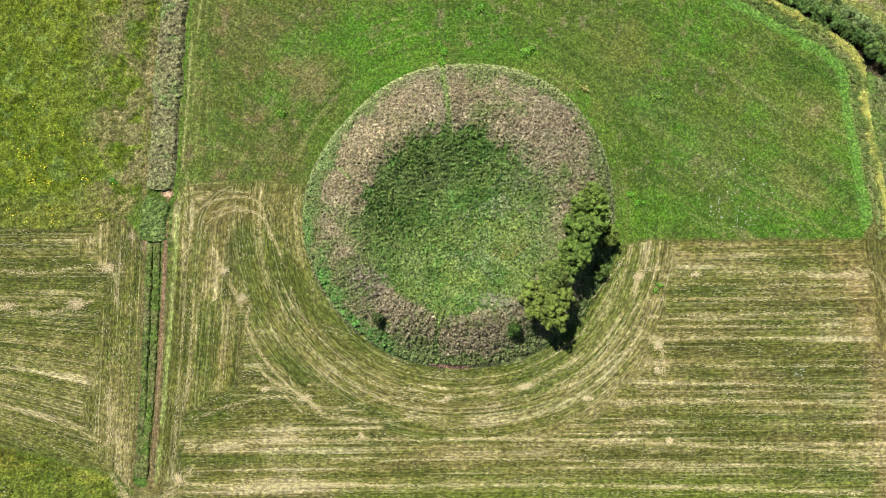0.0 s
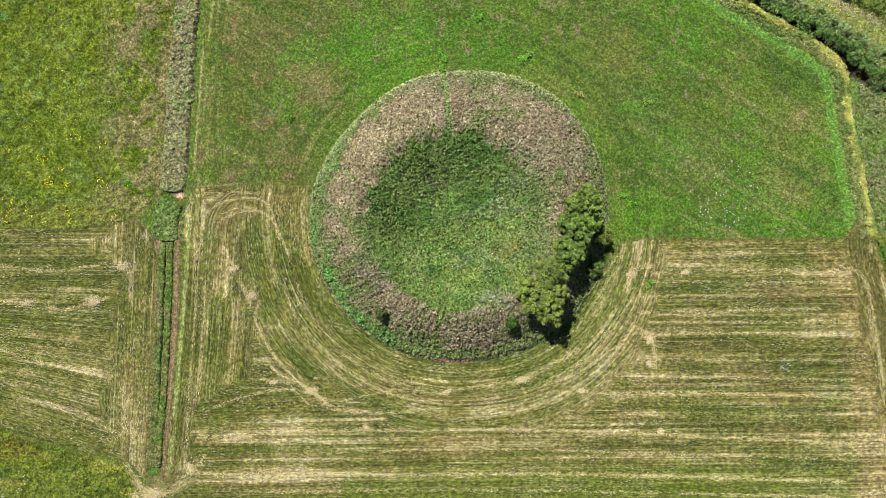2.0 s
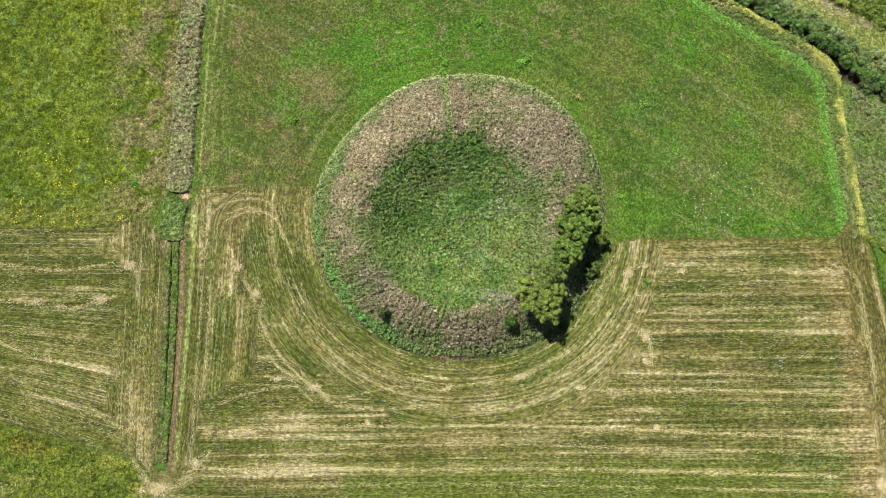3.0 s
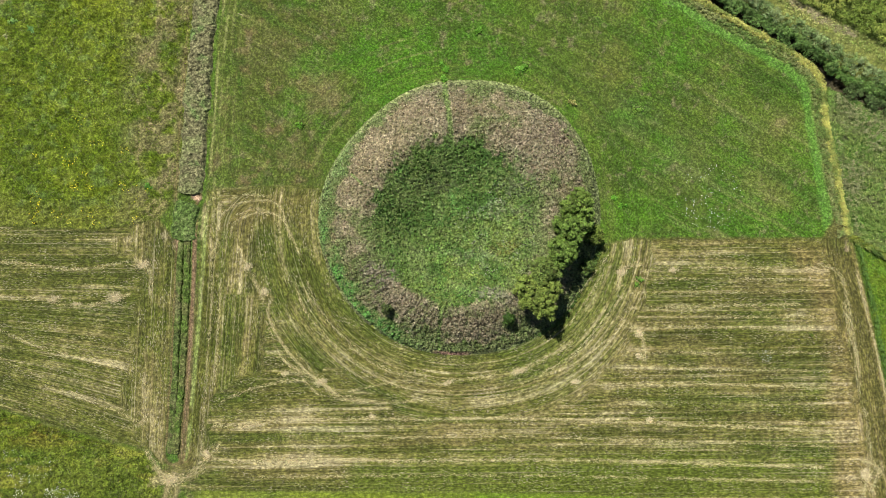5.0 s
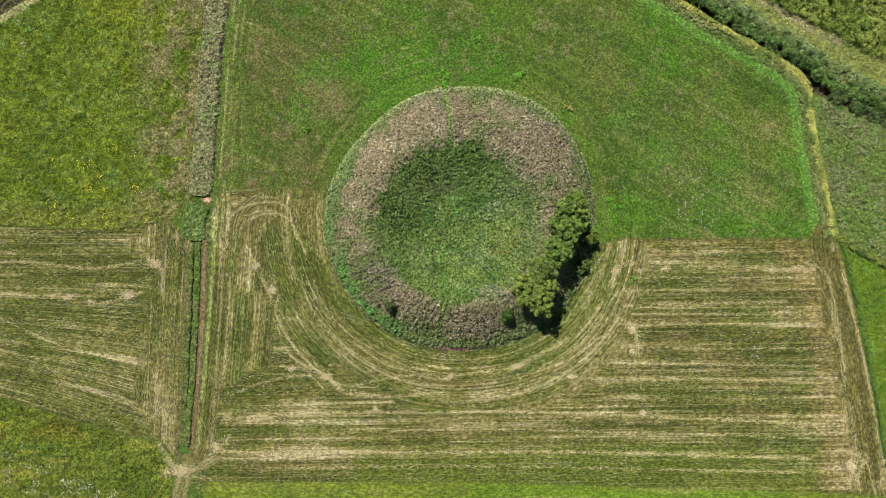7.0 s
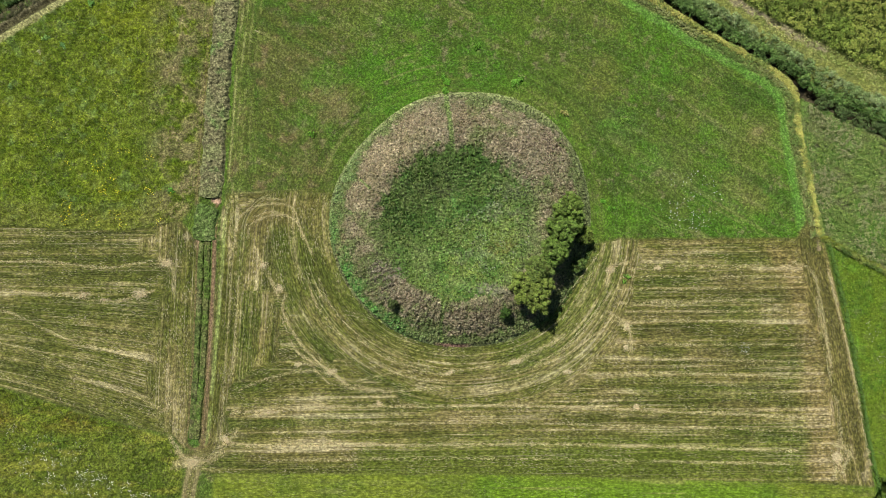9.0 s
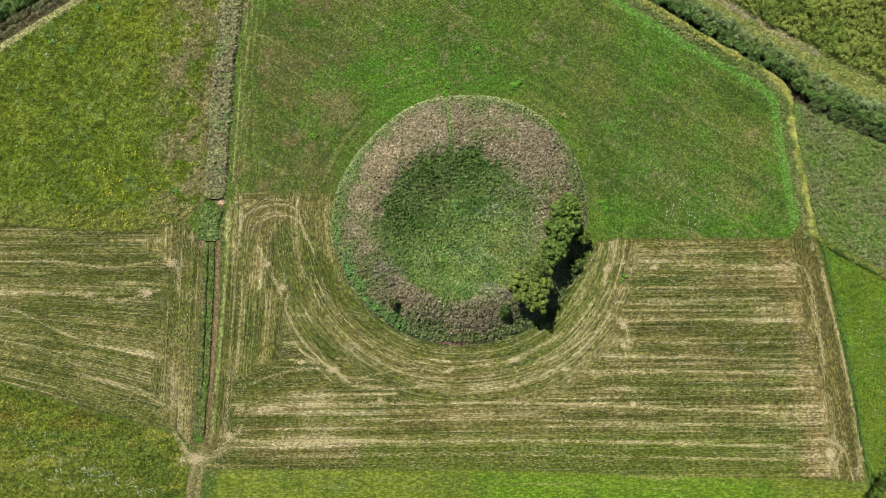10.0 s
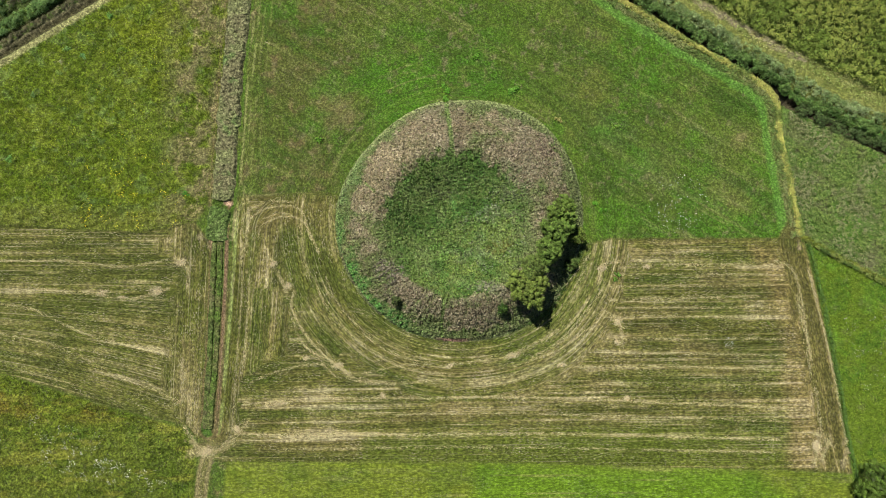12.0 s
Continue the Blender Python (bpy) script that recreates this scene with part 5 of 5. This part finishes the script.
def scatter(name, corners, n, colours, seed, label, category, leaf=0.3, width=0.06, height=0.5, clump=0.8, hold=0.4, upright=0.7, lift=0.0, material=None, vary=0.3, apart=None, keep_off=None, cover=None):
    """Leaves spread over an outline in uneven clumps, in two colours that drift into one another."""
    rng = np.random.RandomState(seed)
    p = np.array(corners)
    lo, hi = p.min(0), p.max(0)
    pts = lo + rng.rand(n * 3, 2) * (hi - lo)
    keep = inside(pts[:, 0], pts[:, 1], corners, 0.05) > 0.5
    thick = fbm(pts[:, 0], pts[:, 1], clump, seed + 7, 2)
    keep &= thick > hold + 0.12 * rng.normal(size=len(pts))
    if apart:
        keep &= fbm(pts[:, 0], pts[:, 1], apart[0], seed + 17, 2) > apart[1]
    if keep_off is not None:
        keep &= keep_off(pts[:, 0], pts[:, 1])
    pts, thick = pts[keep][:n], thick[keep][:n]
    z = lift + height * np.clip(thick * 1.6 - 0.5, 0, 1) * rng.rand(len(pts))
    z = z + ground_at(pts[:, 0], pts[:, 1])
    which = step(0.35, 0.65, fbm(pts[:, 0], pts[:, 1], 2.5, seed + 27, 2) + 0.2 * rng.normal(size=len(pts)))[:, None]
    if cover is not None:
        which = np.clip(1 - cover(pts[:, 0], pts[:, 1])[0] + 0.25 * rng.normal(size=len(pts)), 0, 1)[:, None]
    colour = srgb(*colours[0], 1.05) * (1 - which) + srgb(*colours[-1], 1.05) * which
    me = leaves_mesh(name, np.column_stack([pts, z]), leaf, width, rng, upright=upright, colour=colour, vary=vary)
    me.materials.append(material or BLADE)
    return tagged(new(name, me), label, category, kind="stuff")


def disc(centre, rad, n=24):
    return [(centre[0] + rad * math.cos(k * math.tau / n), centre[1] + rad * math.sin(k * math.tau / n)) for k in range(n)]


scatter("tall_grass", [(33.98, 39.91), (41.42, 34.36), (48.86, 29.54), (56.30, 25.27), (71.02, 18.03), (82.39, 13.02), (82.38, 15.99), (71.01, 20.82), (56.30, 27.68), (46.06, 32.50), (39.09, 37.13)], 26000, ((196, 196, 128), (150, 168, 92)), 45,
        "yellow-green tall grass between hedge and crop", "grass", leaf=0.3, width=0.09, height=0.4, clump=0.6, hold=0.36, upright=0.35)
def thicket(name, corners, n, colours, seed, label, category, lobe_size=0.35, per=24, leaf=0.2, height=0.5, slim=0.6, keep_off=None, cover=None):
    """A low sea of leafy lumps over an outline."""
    rng = np.random.RandomState(seed)
    p = np.array(corners)
    pts = p.min(0) + rng.rand(n * 3, 2) * (p.max(0) - p.min(0))
    pts = pts[inside(pts[:, 0], pts[:, 1], corners, 0.05) > 0.5]
    if keep_off is not None:
        pts = pts[keep_off(pts[:, 0], pts[:, 1])]
    pts = pts[:n]
    n = len(pts)
    mix = step(0.40, 0.62, fbm(pts[:, 0], pts[:, 1], 3.5, seed + 1, 2) + 0.08 * rng.normal(size=n))[:, None]
    if cover is not None:
        mix = np.clip(1 - cover(pts[:, 0], pts[:, 1])[0] + 0.2 * rng.normal(size=n), 0, 1)[:, None]
    tone = (srgb(*colours[0], 1.0) * (1 - mix) + srgb(*colours[1], 1.0) * mix) * (0.75 + 0.5 * rng.rand(n, 1))
    z = ground_at(pts[:, 0], pts[:, 1]) + height * fbm(pts[:, 0], pts[:, 1], 1.6, seed + 2, 2)
    d = rng.normal(size=(n, per, 3))
    d[:, :, 2] = np.abs(d[:, :, 2]) + 0.2
    d /= np.linalg.norm(d, axis=2)[:, :, None]
    place = np.column_stack([pts, z])[:, None, :] + d * (lobe_size * (0.6 + 0.7 * rng.rand(n)))[:, None, None] * (0.75 + 0.35 * rng.rand(n, per, 1))
    me = leaves_mesh(name, place.reshape(-1, 3), leaf, leaf * slim, rng, colour=np.repeat(tone, per, 0), vary=0.25, facing=d.reshape(-1, 3))
    me.materials.append(LEAF)
    return tagged(new(name, me), label, category, kind="stuff")


thicket("crop_plants", [(32.77, 41.39), (41.61, 35.70), (49.18, 31.01), (55.82, 27.70), (62.47, 24.21), (70.41, 20.62), (82.62, 15.27), (83.18, 45.46), (36.76, 45.46)], 4400, ((150, 162, 76), (122, 144, 60)), 41,
        "tall yellow-green crop standing in a dense field", "crop", lobe_size=0.26, per=16, leaf=0.32, height=1.8, slim=0.3)
thicket("marsh_plants", [(54.65, 18.04), (61.91, 14.33), (71.04, 10.24), (83.35, 5.12), (83.45, -16.75), (71.12, -10.04), (63.84, -6.12), (58.24, -3.14), (55.98, 4.67), (54.48, 12.10)], 5200, ((128, 150, 74), (146, 150, 104)), 43,
        "rank green nettles and brambles filling a rough field", "wild plants", lobe_size=0.26, per=12, leaf=0.16, height=0.6)
def off_paths(x, y):
    clear = np.ones(x.shape, bool)
    for line, wide in PATHS:
        clear &= np.abs(off_line(x, y, line)[0]) > wide * 0.75
    return clear


in_hollow = lambda x, y: hollow_green(x, y, fbm(x, y, 0.8, 611, 3)) > 0.5
on_ring = lambda x, y: (hollow_green(x, y, fbm(x, y, 0.8, 611, 3)) < 0.5) & (mound_height(x, y)[1] < 0.945) & off_paths(x, y)
scatter("rough_grass", disc((0.5, -1.0), 14.5), 30000, ((102, 138, 58), (126, 146, 76)), 51, "rough green grass and weeds in the mound's hollow", "grass",
        leaf=0.20, width=0.075, height=0.15, clump=0.5, hold=0.40, upright=0.35, keep_off=in_hollow)
scatter("dry_grass", disc(MOUND, 21.5, 40), 46000, ((158, 147, 114), (126, 144, 82)), 53, "dry straw-coloured tussock grass on the mound's flanks", "grass",
        leaf=0.24, width=0.06, height=0.15, clump=0.55, hold=0.42, upright=0.35, keep_off=on_ring, cover=mound_cover, vary=0.2)
thicket("grass_tussocks", disc(MOUND, 21.5, 40), 4600, ((158, 146, 118), (120, 138, 80)), 73, "tussocks of dry and green grass on the mound's flanks", "grass",
        lobe_size=0.26, per=11, leaf=0.22, height=0.26, slim=0.45, keep_off=on_ring, cover=mound_cover)
thicket("weed_tussocks", disc((0.5, -1.0), 14.5), 4600, ((90, 124, 56), (124, 144, 80)), 75, "tufts of green weeds in the mound's hollow", "weeds",
        lobe_size=0.20, per=9, leaf=0.19, height=0.14, slim=0.6, keep_off=in_hollow)
scatter("white_flowers", disc((4.80, -1.74), 6.5), 900, ((164, 168, 148), (150, 156, 136)), 55, "small patches of whitish thistle heads in green grass", "flowers",
        leaf=0.13, width=0.12, height=0.1, clump=0.9, hold=0.5, upright=0.1, lift=0.3, material=PETAL, apart=(2.2, 0.56))
MEADOW = [(-83.75, 19.59), (-83.86, -0.61), (-74.60, -0.62), (-65.33, -1.18), (-52.35, -1.75), (-42.60, -0.27), (-39.53, 4.27), (-37.02, 36.22), (-37.01, 39.91), (-51.27, 39.92), (-74.46, 25.32)]
scatter("meadow_grass", MEADOW, 52000, ((118, 134, 42), (90, 112, 34)), 57, "yellow-green tufted meadow grass", "grass", leaf=0.22, width=0.075, height=0.15, clump=0.6, hold=0.45, upright=0.4)
scatter("yellow_flowers", [(-63.25, 11.14), (-47.08, 11.15), (-43.43, 3.82), (-44.92, -1.33), (-63.33, -1.35)], 1300, ((214, 204, 40), (222, 212, 70)), 59, "bright yellow ragwort flowers in the meadow", "flowers",
        leaf=0.17, width=0.15, height=0.1, clump=0.7, hold=0.52, upright=0.1, lift=0.26, material=PETAL, apart=(1.8, 0.60))
scatter("yellow_flowers", [(-66.05, 32.35), (-44.05, 32.37), (-44.14, 8.96), (-66.21, 8.93)], 1000, ((206, 202, 44), (206, 202, 80)), 61, "scattered yellow ragwort flowers in the meadow", "flowers",
        leaf=0.10, width=0.09, height=0.1, clump=0.7, hold=0.56, upright=0.1, lift=0.22, material=PETAL, apart=(2.2, 0.60))
LOW_MEADOW = [(-83.99, -23.09), (-74.72, -25.33), (-65.45, -28.14), (-53.39, -31.88), (-44.85, -34.31), (-43.01, -38.23), (-43.44, -56.71), (-84.18, -56.64)]
scatter("meadow_grass", LOW_MEADOW, 30000, ((136, 146, 52), (100, 118, 40)), 63, "dull green tufted meadow grass", "grass", leaf=0.22, width=0.075, height=0.15, clump=0.6, hold=0.45, upright=0.4)
scatter("white_flowers", [(-66.42, -36.14), (-56.21, -38.49), (-46.92, -41.58), (-47.86, -44.75), (-60.87, -42.68), (-69.22, -39.40)], 2400, ((220, 218, 204), (196, 198, 180)), 65, "drifts of small white flowers in the lower meadow", "flowers",
        leaf=0.12, width=0.10, height=0.12, clump=0.7, hold=0.50, upright=0.1, lift=0.25, material=PETAL, apart=(1.6, 0.50))
scatter("white_flowers", [(-76.61, -31.01), (-68.26, -31.95), (-57.13, -35.23), (-59.00, -38.02), (-69.21, -36.14), (-76.65, -37.99)], 1100, ((210, 208, 190), (186, 188, 168)), 66, "sparse white flowers along the edge of the meadow", "flowers",
        leaf=0.11, width=0.09, height=0.12, clump=0.7, hold=0.52, upright=0.1, lift=0.25, material=PETAL, apart=(1.8, 0.54))
scatter("white_flowers", disc((36.73, 2.81), 5.0), 190, ((226, 228, 222), (206, 212, 206)), 67, "scattered white clover flowers in the short pasture", "flowers",
        leaf=0.15, width=0.13, height=0.02, clump=0.8, hold=0.52, upright=0.1, lift=0.08, material=PETAL)
LUSH = [(58.43, -4.63), (60.32, -13.01), (62.77, -24.19), (64.86, -36.32), (66.38, -42.87), (74.24, -47.55), (75.97, -13.02), (71.12, -10.97), (63.84, -7.05)]
scatter("lush_grass", LUSH, 26000, ((130, 150, 54), (110, 134, 46)), 69, "bright green lush grass", "grass", leaf=0.22, width=0.08, height=0.15, clump=0.6, hold=0.42, upright=0.4)
scatter("white_flowers", [(63.87, -15.80), (71.14, -15.81), (71.19, -30.73), (66.70, -28.86)], 420, ((196, 196, 178), (178, 182, 164)), 71, "white flower heads in the lush grass", "flowers",
        leaf=0.13, width=0.12, height=0.1, clump=0.7, hold=0.5, upright=0.1, lift=0.2, material=PETAL, apart=(2.0, 0.55))


# ---- single weed clumps ----
def build_clump(at, rad, colour, seed):
    """A low rosette of broad leaves."""
    rng = np.random.RandomState(seed)
    n = int(150 * rad + 50)
    d = rng.normal(size=(n, 3))
    d[:, 2] = np.abs(d[:, 2]) + 0.3
    d /= np.linalg.norm(d, axis=1)[:, None]
    lobes = rng.normal(size=(5, 3)) * np.array([rad * 0.45, rad * 0.45, 0.03])
    place = lobes[rng.randint(0, 5, n)] + d * np.array([rad * 0.5, rad * 0.5, 0.35]) * (0.6 + 0.5 * rng.rand(n, 1))
    me = leaves_mesh("weed_clump", place, 0.22, 0.13, rng, colour=srgb(*colour, 1.0) * np.array([1.6, 1.25, 0.85]), vary=0.3, facing=d)
    me.materials.append(LEAF)
    ob = new("weed_clump", me)
    ob.location = (at[0], at[1], float(ground_at(np.array([at[0]]), np.array([at[1]]))[0]) + 0.02)
    return tagged(ob, "low clump of broad bluish-green weeds in grass", "weed", group="weed clumps in the meadow")


MEADOW_WEEDS = (
        ((-60.85, 27.26), 0.8, (92, 146, 96)), ((-63.34, 28.09), 0.5, (104, 150, 92)), ((-64.47, 24.20), 0.9, (112, 148, 84)), ((-69.12, 20.69), 0.5, (104, 146, 92)), ((-72.88, 10.04), 0.6, (92, 146, 84)),
        ((-59.23, 16.98), 0.8, (110, 142, 62)), ((-68.79, 11.99), 0.6, (112, 148, 84)), ((-64.28, 25.87), 0.4, (140, 160, 130)), ((-56.38, 33.45), 0.7, (96, 150, 84)), ((-44.17, 4.55), 0.8, (78, 136, 60)), ((-54.55, 27.90), 0.7, (100, 140, 66)))
PASTURE_WEEDS = (
        ((-1.09, 21.31), 0.9, (84, 146, 56)), ((-1.52, 20.14), 0.7, (90, 150, 62)), ((9.48, 20.89), 0.9, (88, 146, 62)), ((10.36, 21.62), 0.6, (84, 140, 58)), ((3.60, 27.02), 0.8, (84, 140, 54)), ((-22.08, 13.02), 0.8, (80, 132, 50)),
        ((23.13, 2.80), 0.6, (84, 146, 56)), ((24.09, 1.69), 0.5, (80, 140, 52)), ((17.20, 16.72), 0.5, (128, 142, 96)), ((26.38, 15.49), 0.6, (96, 138, 66)), ((26.86, -9.34), 0.7, (86, 136, 60)), ((51.58, -16.83), 0.3, (78, 104, 46)))
for k, (at, rad, colour) in enumerate(MEADOW_WEEDS + PASTURE_WEEDS):
    build_clump(at, rad, colour, 1400 + k)


# ---- hay heaps left after mowing ----
def build_heap(at, rx, ry, seed):
    """A low lumpy pile with loose straw on it."""
    rng = np.random.RandomState(seed)
    ob = new("hay_heap")
    ob.location = (at[0], at[1], float(ground_at(np.array([at[0]]), np.array([at[1]]))[0]))
    ob.rotation_euler[2] = rng.rand() * 0.5
    bm = bmesh.new()
    bmesh.ops.create_grid(bm, x_segments=18, y_segments=18, size=1)
    for v in bm.verts:
        d = math.hypot(v.co.x, v.co.y)
        lump = noise.noise((v.co.x * 3 + seed, v.co.y * 3, 0.0))
        v.co.z = max(-0.1, 0.12 * (1 - (d * (1.15 + 0.8 * lump)) ** 2)) + 0.05 * noise.noise((v.co.x * 8, v.co.y * 8, seed)) - 0.02
        v.co.x, v.co.y = v.co.x * rx * 0.7, v.co.y * ry * 0.7
    part("heap_body", bm, HAY, ob)
    n = int(300 * rx * ry) + 140
    q = rng.normal(size=(n, 2)) * 0.42
    z = 0.14 * np.exp(-2.2 * (q ** 2).sum(1)) * rng.rand(n)
    me = leaves_mesh("loose_straw", np.column_stack([q[:, 0] * rx, q[:, 1] * ry, z + 0.03]), 0.26, 0.04, rng, upright=0.08, colour=srgb(218, 206, 164, 1.0), vary=0.25)
    tagged(part("loose_straw", me, BLADE, ob), kind="stuff")
    return tagged(ob, "loose heap of pale cut hay on stubble", "hay heap", group="hay heaps on the mown field")


for k, (at, rx, ry) in enumerate((
        ((-48.87, -11.65), 1.2, 0.8), ((-57.87, -11.81), 1.4, 0.4), ((-54.56, -12.54), 1.0, 0.25), ((-44.95, -6.85), 1.2, 0.7), ((-24.35, -22.55), 0.9, 0.4), ((-27.27, -10.74), 0.9, 0.7), ((-29.85, -7.20), 0.8, 0.6),
        ((-28.79, -30.11), 1.8, 0.25), ((-11.80, -28.75), 0.6, 0.5), ((9.59, -22.21), 1.5, 0.6), ((24.28, -7.87), 1.0, 0.7), ((26.90, -16.72), 0.9, 0.9), ((26.77, -20.04), 0.5, 0.6), ((28.43, -29.28), 0.8, 0.6),
        ((17.71, -23.75), 0.9, 0.4), ((-19.18, -23.80), 1.1, 0.6), ((-0.73, -23.85), 1.3, 0.25), ((31.64, -7.57), 0.9, 0.4), ((59.73, -37.25), 1.2, 1.4), ((-40.87, -38.04), 1.6, 0.9), ((-35.74, -34.32), 0.7, 1.0))):
    build_heap(at, rx, ry, 900 + k)


# ---- swaths: thin broken rows of cut hay ----
def swath_points(points, half, amount, broken, seed):
    rng = np.random.RandomState(seed)
    line = curve(points)
    length = np.hypot(*np.diff(line, axis=0).T).sum()
    n = int(length * (18 + 70 * half) * (0.5 + amount))
    p, side, t = along(line, n, rng)
    off = rng.normal(size=n) * (0.06 + half * 0.26)
    keep = vnoise(t, off, (2.2, 0.4), seed + 1) * 0.5 + vnoise(t, off, (0.5, 0.2), seed + 2) * 0.5 > broken - 0.03 + 0.06 * rng.normal(size=n)
    heading = np.arctan2(-side[:, 0], side[:, 1]) + 0.45 * rng.normal(size=n) + np.pi * rng.randint(0, 2, n)
    return np.column_stack([p + side * off[:, None], heading])[keep]


for k, (rows, where) in enumerate(((SWATHS, "hay field"), (SIDE_SWATHS, "side field"))):
    rng = np.random.RandomState(1000 + k)
    xy = np.vstack([swath_points(*row, 1100 + 200 * k + 5 * m) for m, row in enumerate(rows)])
    z = 0.03 + 0.08 * rng.rand(len(xy)) + ground_at(xy[:, 0], xy[:, 1])
    me = leaves_mesh("hay_rows", np.column_stack([xy[:, :2], z]), 0.28, 0.04, rng, upright=0.06, colour=srgb(208, 198, 150, 1.0), vary=0.3, heading=xy[:, 2])
    me.materials.append(BLADE)
    tagged(new("hay_rows", me), "thin broken rows of pale cut hay on the " + where, "hay", kind="stuff")
scatter("white_flowers", disc((45.17, -20.06), 0.9), 60, ((206, 206, 204), (188, 190, 186)), 77, "small cluster of whitish flower heads in mown stubble", "flowers",
        leaf=0.12, width=0.1, height=0.05, clump=0.5, hold=0.4, upright=0.1, lift=0.08, material=PETAL)


# ---- a bleached stick left in the pasture ----
def build_stick(at, length, heading):
    bm = bmesh.new()
    bend = 0.06 * length
    tube(bm, (-length / 2, 0, 0.02), (0, bend, 0.06), 0.05, 0.06)
    tube(bm, (0, bend, 0.06), (length / 2, 0, 0.03), 0.06, 0.03)
    me = bpy.data.meshes.new("stick")
    bm.to_mesh(me)
    bm.free()
    me.materials.append(HAY)
    ob = new("stick", me)
    ob.location = (at[0], at[1], float(ground_at(np.array([at[0]]), np.array([at[1]]))[0]) + 0.03)
    ob.rotation_euler[2] = heading
    return tagged(ob, "bleached pale stick lying in short pasture grass", "stick")


build_stick((-30.56, 29.1), 0.9, -0.45)
